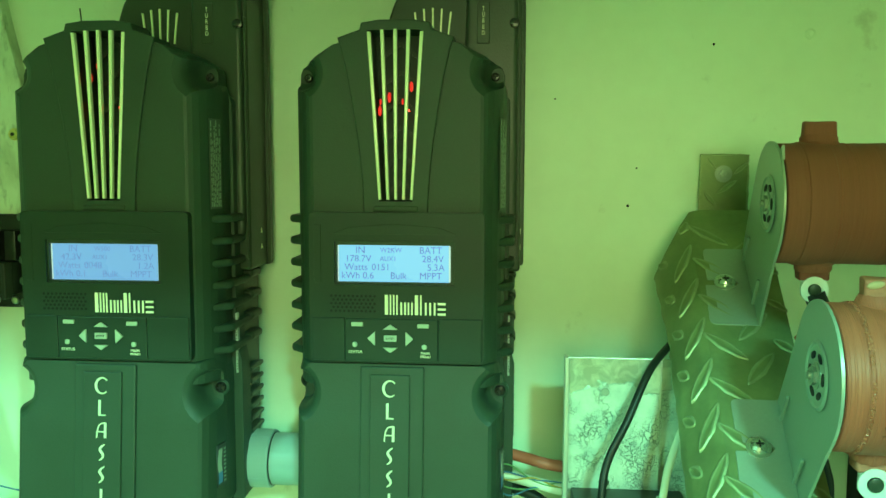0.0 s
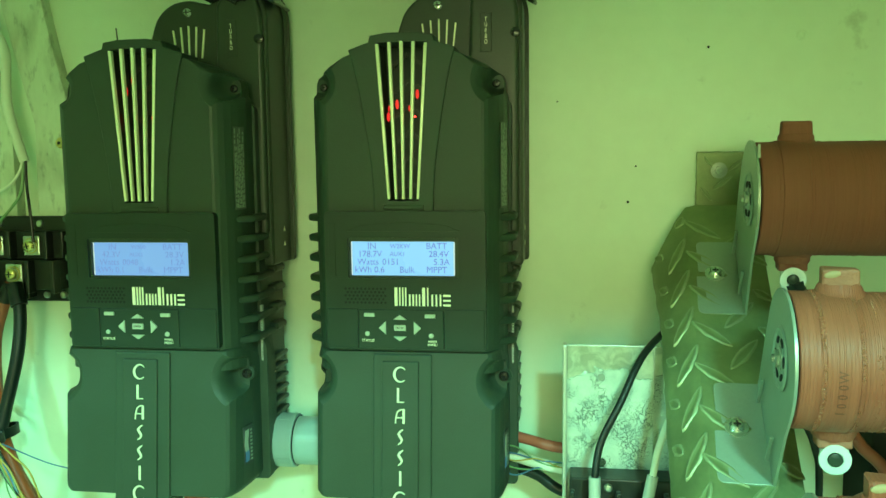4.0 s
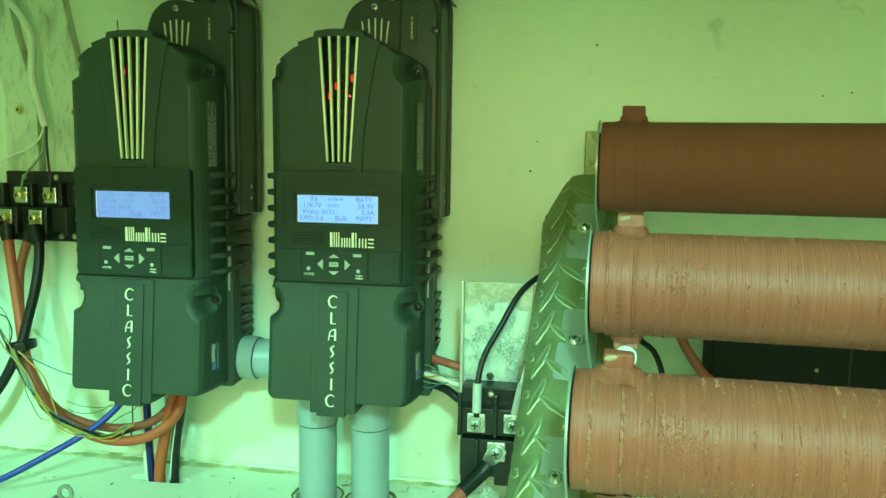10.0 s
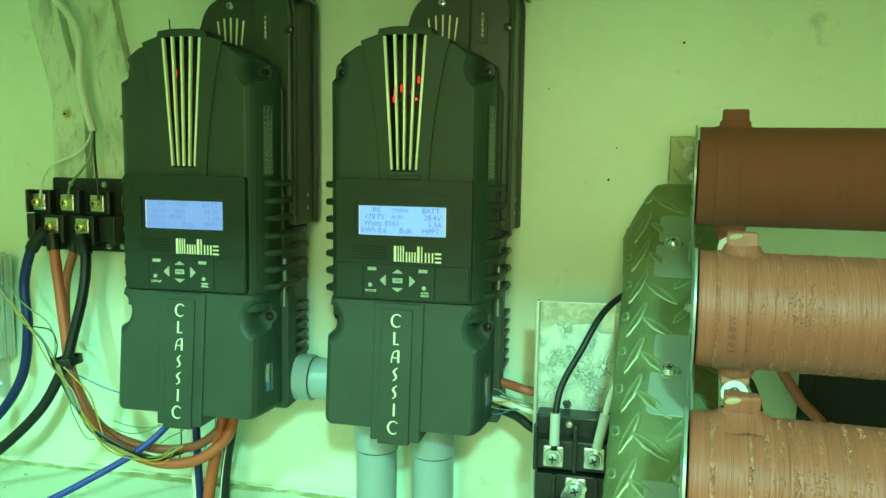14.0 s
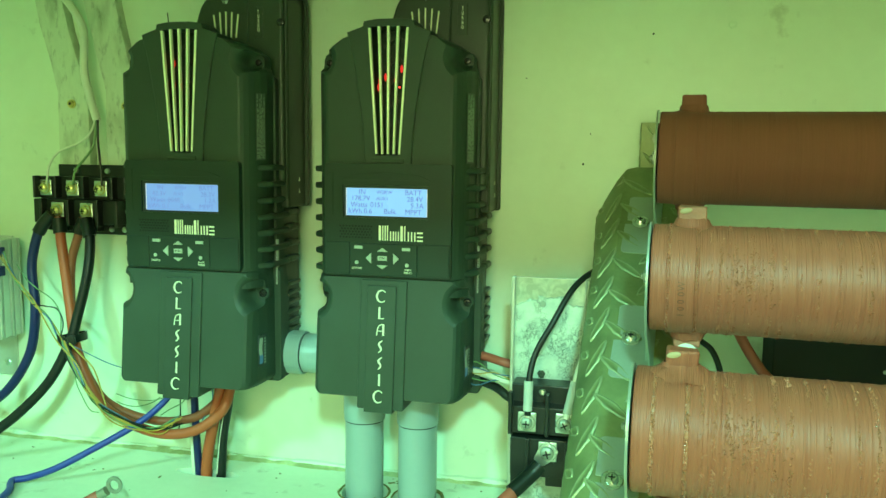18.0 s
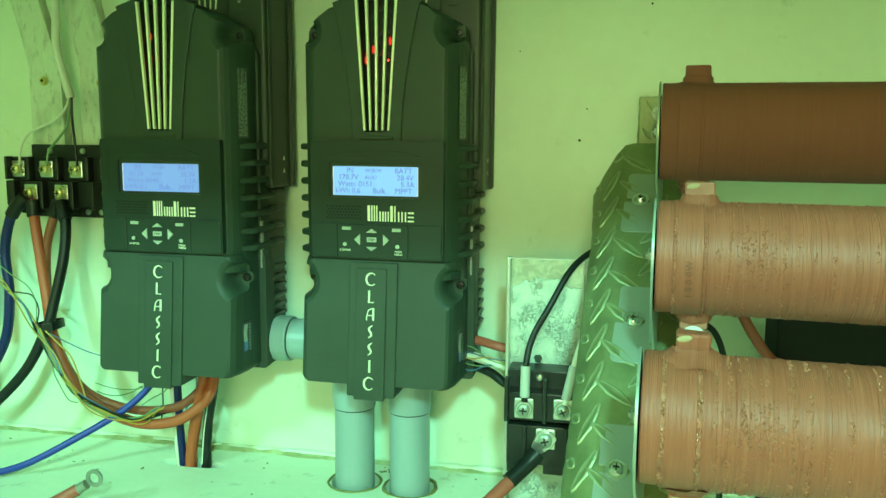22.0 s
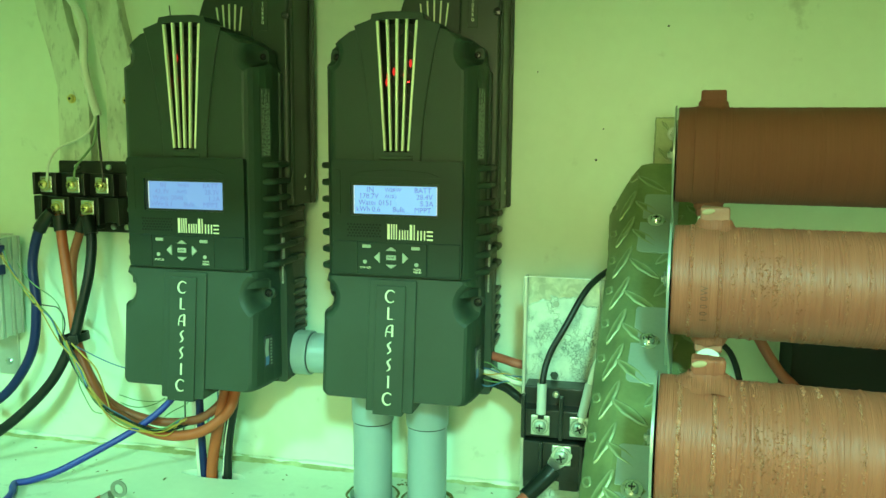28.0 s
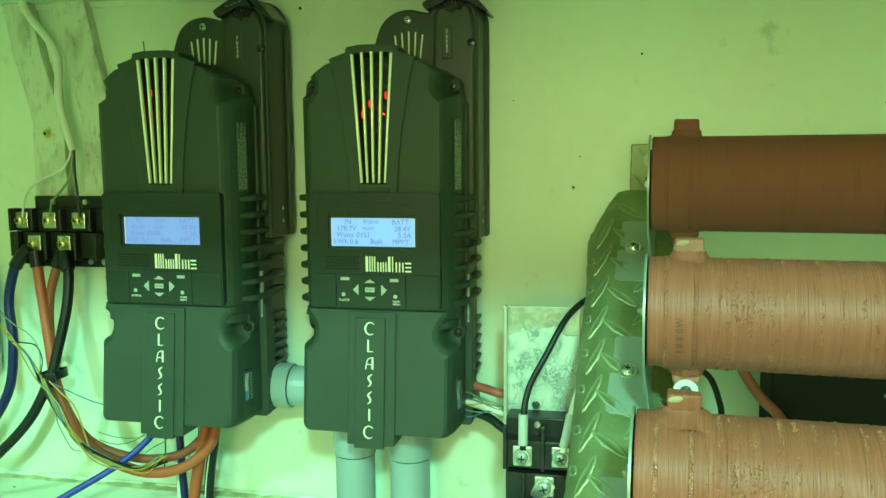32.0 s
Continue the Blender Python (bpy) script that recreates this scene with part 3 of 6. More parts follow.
def display(unit, lines, ink):
    part("display_edge", ring_slab(rounded([(-0.0024, 0.3718), (0.0804, 0.3718), (0.0804, 0.4024), (-0.0024, 0.4024)], 0.0008, 1),
                                   rounded([(0.0004, 0.3745), (0.0778, 0.3745), (0.0778, 0.3998), (0.0004, 0.3998)], 0.0006, 1), -0.0960, -0.1018), BLACK, unit)
    glass = part("display", box(0.0, 0.078, -0.0985, -0.0975, 0.3742, 0.4002), LCD if ink is INK else DIMLCD, unit, "lit pale blue liquid crystal display")
    part("lit_edge", box(0.0004, 0.0012, -0.0989, -0.0985, 0.3747, 0.3996), LCDEDGE, glass)
    part("lit_edge", box(0.0764, 0.0776, -0.0989, -0.0985, 0.3747, 0.3996), LCDEDGE, glass)
    for row, words in enumerate(lines):
        for x, text, size in words:
            letters("display_text", text, size, ink, glass, pose(x, -0.0987, 0.3960 - row * 0.0058), 0.00008, 1.0)


def brand_shapes(unit):
    # the maker's mark as plain cream strokes
    z0, z1 = 0.3530, 0.3665
    x = 0.0335
    mark = part("maker_mark", box(x, x + 0.0022, -0.1046, -0.1040, z0, z1), CREAM, unit, "cream maker's mark of plain strokes")
    for a, w, low, high in ((0.0034, 0.0010, 0.0, 0.0135), (0.0056, 0.0010, 0.0, 0.0135), (0.0078, 0.0010, 0.0, 0.0135), (0.0106, 0.0012, 0.0, 0.0085), (0.0132, 0.0012, 0.0, 0.0085),
                            (0.0156, 0.0010, 0.0, 0.0085), (0.0180, 0.0010, 0.0, 0.0085), (0.0204, 0.0022, 0.0, 0.0135), (0.0240, 0.0010, 0.0, 0.0135), (0.0272, 0.0012, 0.0, 0.0085),
                            (0.0302, 0.0012, 0.0, 0.0085), (0.0332, 0.0012, 0.0, 0.0085), (0.0358, 0.0054, 0.0, 0.0014), (0.0358, 0.0054, 0.0035, 0.0048), (0.0358, 0.0054, 0.0070, 0.0085)):
        part("stroke", box(x + a, x + a + w, -0.1046, -0.1040, z0 + low, z0 + high), CREAM, mark)


def leaned(bm):
    """The lower cover stands further out towards its foot."""
    for v in bm.verts:
        w = min(max((-0.060 - v.co.y) / 0.035, 0), 1)
        v.co.y -= w * 0.10 * (0.3165 - v.co.z)
    return bm


def controller(label, at, lines, ink, turn=0.0, led_and_glints=()):
    unit = thing("charge_controller", label, "charge controller", at, group="charge controllers on the wall")
    if at[1]:
        part("wire_stub", cable([(XC - 0.0170, -0.085, 0.530), (XC - 0.0172, -0.088, 0.5445), (XC - 0.0180, -0.089, 0.5590)], 0.0005, 6, 4), BLACKCABLE, unit)
        for x, z in ((0.02, 0.39), (0.11, 0.39), (0.06, 0.57)):
            part("spacer", turned([(0.006, at[1]), (0.006, 0.001)], face_front(x, 0, z), 14), CAST, unit)
    # cooling body at the wall: lower fins, wide upper part with the fan hood
    part("heat_sink", slab(rounded([(-0.018, 0.212), (0.106, 0.212), (0.114, 0.235), (0.114, 0.40), (-0.018, 0.40)], 0.006), 0.0, -0.052, 0.002), CAST, unit)
    hood = rounded([(0.004, 0.376), (0.1240, 0.376), (0.1240, 0.560), (0.1238, 0.582), (0.1135, 0.5990), (0.0985, 0.6040), (0.0850, 0.5985), (0.0750, 0.5900), (0.0790, 0.5820),
                    (0.0720, 0.5835), (0.0600, 0.5865), (0.0450, 0.584), (0.0330, 0.574), (0.0270, 0.556), (0.0200, 0.536), (0.004, 0.520)],
                   [0.004, 0.003, 0.02, 0.014, 0.012, 0.012, 0.006, 0.001, 0.003, 0.004, 0.012, 0.012, 0.012, 0.008, 0.008, 0.01])
    h = part("fan_hood", slab(hood, -0.004, -0.046, 0.0022, seg=3), CAST, unit, "black cast fan hood with a rounded top")
    part("hood_flange", slab([(x + (0.0030 if x > 0.1 else 0), z + (0.002 if z > 0.56 else 0)) for x, z in hood], 0.0, -0.006, 0.001), CAST, unit)
    part("hood_ridge", slab(rounded([(0.0795, 0.400), (0.1212, 0.400), (0.1212, 0.572), (0.1165, 0.5885), (0.0990, 0.5935), (0.0845, 0.5830)], 0.006), -0.045, -0.0505, 0.0032, seg=4), CAST, h)
    part("hood_plate", box(0.0920, 0.1010, -0.0512, -0.0500, 0.5400, 0.5690, 0.0006), CAST, h)
    for k, c in enumerate("TURBO"):
        letters("hood_text", c, 0.0046, CREAM, h, pose(0.0965, -0.0514, 0.5640 - 0.0042 * k), 0.0001, 0.7)
    flap = slab(rounded([(0.1080, 0.5985), (0.1180, 0.5985), (0.1345, 0.5800), (0.1330, 0.5785), (0.1140, 0.5900)], 0.001), -0.020, -0.0560, 0.0008)
    part("hood_flap", flap, GLOSSBLACK, h, "glossy black bent flap")
    brow = slab(rounded([(0.0735, 0.5890), (0.0850, 0.5960), (0.0985, 0.6030), (0.1120, 0.6000), (0.1215, 0.5900), (0.1130, 0.5885), (0.0990, 0.5915), (0.0850, 0.5845), (0.0790, 0.5820)], 0.003), -0.044, -0.0560, 0.0020, seg=3)
    part("hood_brow", brow, GLOSSBLACK, h, "glossy black brow over the fan outlet")
    for k in range(7):
        a = radians(62 + 15 * k)
        part("hood_rib", merged(None, box(-0.0006, 0.0006, -0.0040, 0.0, 0.005, 0.019, 0.0003), pose(0.106, -0.0495, 0.578) @ pose(0, 0, 0, 0, 90 - math.degrees(a), 0)), GLOSSBLACK, h)
    for k in range(5):
        s = (k - 2) / 2
        part("hood_slat", slab([(0.0600 + s * 0.0105 - 0.0005, 0.5410), (0.0600 + s * 0.0105 + 0.0005, 0.5410), (0.0600 + s * 0.0130 + 0.0006, 0.5660 - 0.003 * s * s), (0.0600 + s * 0.0130 - 0.0006, 0.5660 - 0.003 * s * s)],
                               -0.0455, -0.0475), SLAT, h, "pale bar of the fan hood")
    sc = part("hood_screw", screw_head(0.0034, 0.0024, face_front(0.0590, -0.0455, 0.5765)), STEEL, h)
    part("slot", cross_slot(0.002, face_front(0.0590, -0.0480, 0.5765)), HOLLOW, sc)
    # Pale dashes that paint the glints on the hood's ribs.
    for k in range(4):
        part("hood_glint", merged(None, box(-0.0012, 0.0012, -0.0006, 0.0, -0.0004, 0.0004), pose(0.0900 + 0.0042 * k, -0.0562, 0.5925 + 0.0012 * k, 0, 15 - 8 * k, 0)), PRINTGREY, h)
    part("hood_boss", turned([(0.0036, -0.002), (0.0036, 0.0016), (0.002, 0.002), (0, 0.002)], face_front(0.1185, -0.0495, 0.5540), 14), GLOSSBLACK, h)
    part("hood_seam", box(0.1215, 0.1232, -0.0475, -0.045, 0.384, 0.560, 0.0006), CAST, h)
    for z in (0.392, 0.404):
        part("warning_mark", slab([(0.0, -0.002), (0.004, -0.002), (0.002, 0.002)], 0, -0.0003), CREAM, h).matrix_local = pose(0.1242, -0.0225, z, 0, 0, 90)
    # middle casing with side fins
    part("casing", slab(mirrored([(0.0660, 0.212), (0.0720, 0.232), (0.0720, 0.32), (0.0690, 0.33), (0.0690, 0.50), (0.050, 0.525)]), -0.020, -0.066, 0.0015), BLACK, unit)
    for k in range(7):
        z = 0.4160 - 0.0155 * k
        for s in (-1, 1):
            x0, x1 = sorted((XC + s * 0.0605, XC + s * 0.0800))
            bm = box(x0, x1, -0.0925, -0.034, z - 0.0028, z + 0.0028, 0.0024, seg=3)
            for v in bm.verts:
                out = abs(v.co.x - XC) - 0.0605
                if v.co.y < -0.06:
                    v.co.y += max(0, out) * 0.9
            part("side_fin", bm, BLACK, unit)
    for k in range(4):
        z = 0.3720 - 0.0160 * k
        part("rear_fin", box(XC + 0.060, XC + 0.0810, -0.036, -0.012, z - 0.0032, z + 0.0032, 0.0028, seg=3), CAST, unit)
    part("rear_block", slab(rounded([(XC + 0.050, 0.232), (XC + 0.0690, 0.232), (XC + 0.0715, 0.244), (XC + 0.0715, 0.3020), (XC + 0.0690, 0.3140), (XC + 0.050, 0.3140)], 0.002), -0.008, -0.034, 0.001), CAST, unit)
    for k in range(6):
        z = 0.2955 - 0.0096 * k
        bm = box(XC + 0.060, XC + 0.0805, -0.041, -0.010, z - 0.0021, z + 0.0021, 0.0019, seg=3)
        for v in bm.verts:
            v.co.z += (v.co.x - XC - 0.06) * 0.18
        part("rear_fin", bm, CAST, unit)
    part("base_plate", slab(rounded(mirrored([(0.0700, 0.2050), (0.0700, 0.2130)]), 0.001), -0.018, -0.062, 0.001), BLACK, unit)
    part("side_rail", slab(rounded([(XC + 0.0700, 0.206), (XC + 0.0795, 0.206), (XC + 0.0795, 0.300), (XC + 0.0755, 0.330), (XC + 0.0755, 0.500), (XC + 0.0700, 0.505)], 0.002), -0.0400, -0.0580, 0.001), BLACK, unit)
    part("rail_foot", slab(rounded([(XC + 0.0600, 0.206), (XC + 0.0790, 0.206), (XC + 0.0770, 0.2280), (XC + 0.0720, 0.2400), (XC + 0.0600, 0.2400)], 0.002), -0.008, -0.0395, 0.001), CAST, unit)
    # front cover: stepped crown above, wider box below, with pockets for the screws
    upper = mirrored([(0.0725, 0.302), (0.0735, 0.5045), (0.0729, 0.5075), (0.0718, 0.5090), (0.0716, 0.5165), (0.0700, 0.5205), (0.0655, 0.5230), (0.0600, 0.5270), (0.0520, 0.5305), (0.0440, 0.5335), (0.0385, 0.5350), (0.0200, 0.5370)])
    grille = slab([(XC - 0.0215, 0.5445), (XC + 0.0215, 0.5445), (XC + 0.0142, 0.4275), (XC - 0.0142, 0.4275)], -0.068, -0.13)
    window = box(-0.018, 0.0985, -0.13, -0.0915, 0.3215, 0.4195)
    cover = flanked(upper, [(-0.058, 1.0, 1.0), (-0.070, 0.99, 1.0), (-0.0800, 0.93, 1.0), (-0.0870, 0.84, 0.9995), (-0.0925, 0.73, 0.999), (-0.0962, 0.62, 0.9975), (-0.0980, 0.53, 0.995), (-0.0985, 0.46, 0.992)])
    pockets = [turned([(0, 0), (0.0048, 0), (0.0074, 0.0022), (0.0096, 0.0075), (0.0110, 0.0160), (0.0124, 0.0215), (0.0150, 0.0248), (0.0186, 0.0266), (0.0186, 0.06), (0, 0.06)], face_front(XC + s * 0.0675, -0.0715, 0.5150), 48) for s in (-1, 1)]
    part("front_cover", carved(cover, grille, window, *pockets), BLACK, unit, "black moulded front cover with a stepped crown")
    part("grille_back", box(XC - 0.022, XC + 0.022, -0.0700, -0.0675, 0.424, 0.546), BEZEL, unit)
    rnd = random.Random(9)
    for k in range(6):
        z = 0.436 + 0.019 * k
        w = 0.010 + 0.0012 * k
        for s in (-1, 1):
            part("grille_chevron", merged(None, box(0, w, -0.0015, 0.0, -0.0014, 0.0014), pose(XC, -0.0715 - 0.003 * (k % 2), z + 0.006, 0, s * 38 + (180 if s < 0 else 0), 0)), CAST, unit)
    # The first spot is an LED; the rest paint its reflections as glowing bits.
    for k, (x, z) in enumerate(led_and_glints):
        part("led_or_glint", turned([(0, 0.0014), (0.0007 + 0.0005 * (k % 2), 0.0008), (0.0008 + 0.0005 * (k % 2), 0.0)], face_front(x, -0.0900, z) @ Matrix.Diagonal((1, 1 if k < 1 else 2.8, 1, 1)), 10), REDLED if k < 1 else REDGLINT, unit, "small red indicator and its painted glints")
    # raised surround of the grille, flaring upwards to a stepped cap
    half = [(0.0218, 0.4212), (0.0222, 0.4350), (0.0234, 0.4520), (0.0256, 0.4700), (0.0286, 0.4900), (0.0324, 0.5120), (0.0362, 0.5290), (0.0388, 0.5375), (0.0240, 0.5425), (0.0228, 0.5470), (0.0110, 0.5488)]
    surround = slab(mirrored(half), -0.074, -0.1006, 0.0009, seg=3)
    hollow = slab([(XC - 0.0184, 0.5420), (XC + 0.0184, 0.5420), (XC + 0.0113, 0.4292), (XC - 0.0113, 0.4292)], -0.06, -0.13)
    part("grille_surround", carved(surround, hollow), BLACK, unit, "raised black surround with a stepped cap")
    part("grille_sill", box(XC - 0.0150, XC + 0.0150, -0.1014, -0.0990, 0.4226, 0.4262, 0.0008), BLACK, unit)
    grille_slats(unit)
    # lower box
    lower = rounded(mirrored([(0.0700, 0.2070), (0.0735, 0.2110), (0.0735, 0.3060), (0.0705, 0.3190)]), [0.004, 0.006, 0.004, 0.002, 0.002, 0.004, 0.006, 0.004])
    body = loft(lower, [(-0.058, 1.0, 1.0), (-0.074, 0.995, 1.0), (-0.0870, 0.970, 0.998), (-0.0945, 0.935, 0.994), (-0.0990, 0.893, 0.985), (-0.1005, 0.858, 0.974)], (XC, 0.27))
    pockets = []
    for s in (-1, 1):
        deep = 0.0 if s < 0 else 0.016
        pockets.append(turned([(0, deep), (0.0105, deep), (0.0128, deep + 0.002), (0.0140, deep + 0.006), (0.0146, 0.0250), (0.0158, 0.0305), (0.0176, 0.0345), (0.0200, 0.0370), (0.0228, 0.0384), (0.0228, 0.08), (0, 0.08)], face_front(XC + s * 0.0745, -0.0620, 0.2970), 64))
    part("lower_cover", leaned(carved(body, *pockets)), BLACK, unit, "black lower cover over the wiring box")
    part("cover_lip", slab(rounded([(XC - 0.0700, 0.2045), (XC + 0.0780, 0.2045), (XC + 0.0800, 0.2080), (XC + 0.0800, 0.3120), (XC + 0.0745, 0.3240), (XC - 0.0640, 0.3240), (XC - 0.0640, 0.2820), (XC - 0.0730, 0.2780), (XC - 0.0730, 0.2080)], 0.003), -0.050, -0.0600, 0.001), BLACK, unit)
    for s in (-1, 1):
        x = XC + s * 0.0705
        out = 0.0 if s < 0 else -0.0155
        part("screw_boss", turned([(0.0060, -0.004), (0.0060, 0.002), (0.0048, 0.003), (0.0042, 0.002), (0, 0.002)], face_front(x, out - 0.061, 0.2960), 18), BLACK, unit)
        sc = part("cover_screw", screw_head(0.0038, 0.0026, face_front(x, out - 0.0632, 0.2960)), GLOSSBLACK, unit)
        part("slot", cross_slot(0.0020, face_front(x, out - 0.0656, 0.2960)), HOLLOW, sc)
        sc = part("cover_screw", screw_head(0.0030, 0.0022, face_front(XC + s * 0.0655, -0.0714, 0.5140)), GLOSSBLACK, unit)
        part("slot", cross_slot(0.0018, face_front(XC + s * 0.0655, -0.0737, 0.5140)), HOLLOW, sc)
    strip = part("name_strip", slab(rounded([(0.0160, 0.1985), (0.0600, 0.1985), (0.0600, 0.3165), (0.0160, 0.3165)], 0.0015), -0.080, -0.1024, 0.0012), BLACK, unit)
    leaned_mesh(strip)
    front = part("strip_front", slab(rounded([(0.0230, 0.1960), (0.0505, 0.1960), (0.0505, 0.3115), (0.0230, 0.3115)], 0.001), -0.085, -0.1040, 0.0008), BLACK, strip)
    leaned_mesh(front)
    for k, c in enumerate("CLASSIC"):
        part("name_letter", merged(None, deco_letter(c), pose(0.0372, -0.1042 - 0.10 * (0.0143 + 0.0152 * k), 0.3022 - 0.0152 * k, -5.7) @ Matrix.Diagonal((0.92, 1, 0.94, 1))), LETTERING, strip, "raised cream letter" if k == 0 else "", smooth=False)
    # display panel
    outer = rounded([(-0.0195, 0.3185), (0.1000, 0.3185), (0.1000, 0.4215), (-0.0195, 0.4215)], 0.003, 3)
    inner = rounded([(-0.0022, 0.3722), (0.0802, 0.3722), (0.0802, 0.4022), (-0.0022, 0.4022)], 0.001, 3)
    bezel = part("bezel", ring_slab(outer, inner, -0.092, -0.1040), BEZEL, unit, "black display panel")
    part("bezel_back", box(-0.0190, 0.0995, -0.0925, -0.0915, 0.319, 0.421), HOLLOW, bezel)
    part("bezel_brow", slab(rounded([(-0.0040, 0.4068), (0.0820, 0.4068), (0.0700, 0.4115), (0.0390, 0.4140), (0.0080, 0.4115)], 0.002), -0.1030, -0.1043, 0.0002), BEZEL, bezel)
    part("bezel_slot", box(-0.0165, -0.0115, -0.1043, -0.1036, 0.3735, 0.4130, 0.0002), BEZEL, bezel)
    part("bezel_step", box(-0.0185, 0.0048, -0.1050, -0.1035, 0.3195, 0.3495, 0.0008), BEZEL, bezel)
    part("bezel_step", box(0.0692, 0.0990, -0.1050, -0.1035, 0.3195, 0.3495, 0.0008), BEZEL, bezel)
    hole = turned([(0, 0.0002), (0.00095, 0.0002), (0.00095, 0)], face_front(0, 0, 0), 6)
    first = part("sounder_hole", hole, HOLLOW, bezel)
    first.location = (-0.0045, -0.1040, 0.3540)
    for r in range(5):
        for c in range(11 - r % 2):
            if r or c:
                shared("sounder_hole", first.data, bezel, pose(-0.0045 + 0.0030 * c + 0.0015 * (r % 2), -0.1040, 0.3540 + 0.0026 * r))
    keypad(unit, bezel)
    display(unit, lines, ink)
    brand_shapes(unit)
    for ob in unit.children:
        if ob.name.split(".")[0] in ("bezel", "keypad"):
            ob.scale = (0.989, 1, 0.989)
            ob.location = (0.011 * 0.121, 0.0025 if "keypad" in ob.name else 0, 0.011 * 0.451)
    # stickers on the right flank
    lab = part("rating_label", box(-0.0004, 0.0003, -0.0060, 0.0060, -0.0310, 0.0310), LABEL, unit, "dim grey rating label with small print")
    for k in range(6):
        z = -0.0295
        while z < 0.027 - 0.012 * (k % 3 == 1):
            step = rnd.uniform(0.0015, 0.0055)
            part("print_bar", box(0.0003, 0.0005, -0.0052 + 0.0018 * k, -0.0043 + 0.0018 * k, z, min(z + step, 0.030)), PRINTGREY, lab)
            z += step + rnd.uniform(0.0006, 0.0016)
    lab.matrix_local = pose(XC + 0.0713, -0.0810, 0.4540, 0, 0, -18)
    lab = part("warning_label", box(-0.0012, 0.0003, -0.0072, 0.0055, -0.015, 0.015), LABELINK, unit, "black sticker with a pale and blue flag")
    flag = [(0.00075 * math.sin(0.9 * k), -0.0125 + 0.00275 * k) for k in range(10)]
    for mat, rows in ((LABELBLUE, flag[:4]), (FLAGGREY, flag[3:])):
        bm = bmesh.new()
        edge = [[bm.verts.new((x, y + dy, z)) for x in (0.0002, 0.0005)] for y in (-0.0062, -0.0010) for dy, z in rows]
        n = len(rows)
        for k in range(n - 1):
            a, b, c, d = edge[k], edge[k + 1], edge[n + k], edge[n + k + 1]
            bm.faces.new((a[1], c[1], d[1], b[1]))
            bm.faces.new((a[0], b[0], b[1], a[1]))
            bm.faces.new((c[0], c[1], d[1], d[0]))
        part("flag_print", bm, mat, lab)
    for k in range(9):
        part("print_bar", box(0.0003, 0.0005, 0.0018, 0.0046, -0.0130 + 0.0029 * k, -0.0116 + 0.0029 * k), PRINTGREY, lab)
    lab.matrix_local = pose(XC + 0.0728, -0.0860, 0.2420, 0, 0, -8)
    lab = part("serial_label", box(XC + 0.0755, XC + 0.0770, -0.0604, -0.0560, 0.3020, 0.3460), GREYSLEEVE, unit, "narrow pale serial label with a bar code")
    z = 0.3045
    while z < 0.343:
        w = rnd.uniform(0.0004, 0.0012)
        part("print_bar", box(XC + 0.0760, XC + 0.0768, -0.0606, -0.0603, z, z + w), LABELINK, lab)
        z += w + rnd.uniform(0.0008, 0.0022)
    part("warning_sticker", slab([(XC + 0.0768, 0.2850), (XC + 0.0800, 0.2885), (XC + 0.0768, 0.2920)], -0.0340, -0.0424), CLAY, unit, "small olive warning sticker")
    return unit


LINES_A = [[(0.016, "IN", 0.0066), (0.037, "W2KW", 0.0046), (0.064, "BATT", 0.0064)], [(0.0145, "178.7V", 0.0064), (0.0350, "AUX1", 0.0044), (0.0655, "28.4V", 0.0064)],
           [(0.0130, "Watts", 0.0064), (0.0300, "0151", 0.0064), (0.0675, "5.3A", 0.0064)], [(0.0140, "kWh 0.6", 0.0064), (0.0420, "Bulk", 0.0064), (0.0640, "MPPT", 0.0064)]]
LINES_B = [[(0.016, "IN", 0.0066), (0.037, "W500", 0.0046), (0.064, "BATT", 0.0064)], [(0.0145, "42.3V", 0.0064), (0.0350, "AUX1", 0.0044), (0.0655, "28.3V", 0.0064)],
           [(0.0130, "Watts", 0.0064), (0.0300, "0048", 0.0064), (0.0675, "1.2A", 0.0064)], [(0.0140, "kWh 0.1", 0.0064), (0.0420, "Bulk", 0.0064), (0.0640, "MPPT", 0.0064)]]
controller("black solar charge controller with lit display above two grey conduits", (0, 0, 0), LINES_A, INK,
           led_and_glints=((0.0480, 0.4900), (0.0285, 0.4900), (0.0290, 0.4960), (0.0350, 0.4990), (0.0440, 0.4960), (0.0500, 0.5060)))
controller("black solar charge controller with lit display beside the terminal block", (-0.1980, -0.0110, 0), LINES_B, FAINTINK,
           led_and_glints=((0.0490, 0.4920), (0.0285, 0.4930), (0.0285, 0.4860), (0.0290, 0.5120), (0.0340, 0.5200)))

# ---- the resistor rack ----
U = Vector((0, -0.79, -0.61)).normalized()    # down along the sloping strip
N = Vector((0, -0.61, 0.79)).normalized()     # off its face
S0 = Vector((0.0, -0.084, 0.370))             # a point of its face


def on_strip(x, s, h=0.0):
    """A place on the strip: x across, s metres down the slope, h off the face."""
    return Vector((x, 0, 0)) + S0 + U * s + N * h


STRIP = Matrix((
    (1, 0, 0, 0), (0, U.y, N.y, S0.y), (0, U.z, N.z, S0.z), (0, 0, 0, 1)))


def strip_roll(s):
    return 0.2450 - 0.036 * s


def strip_left(s):
    edge = strip_roll(s) - 0.0200 - 0.0034 * min(max((0.03 - s) / 0.07, 0), 1)
    return edge if s > -0.039 else edge + (-0.039 - s) * 0.60


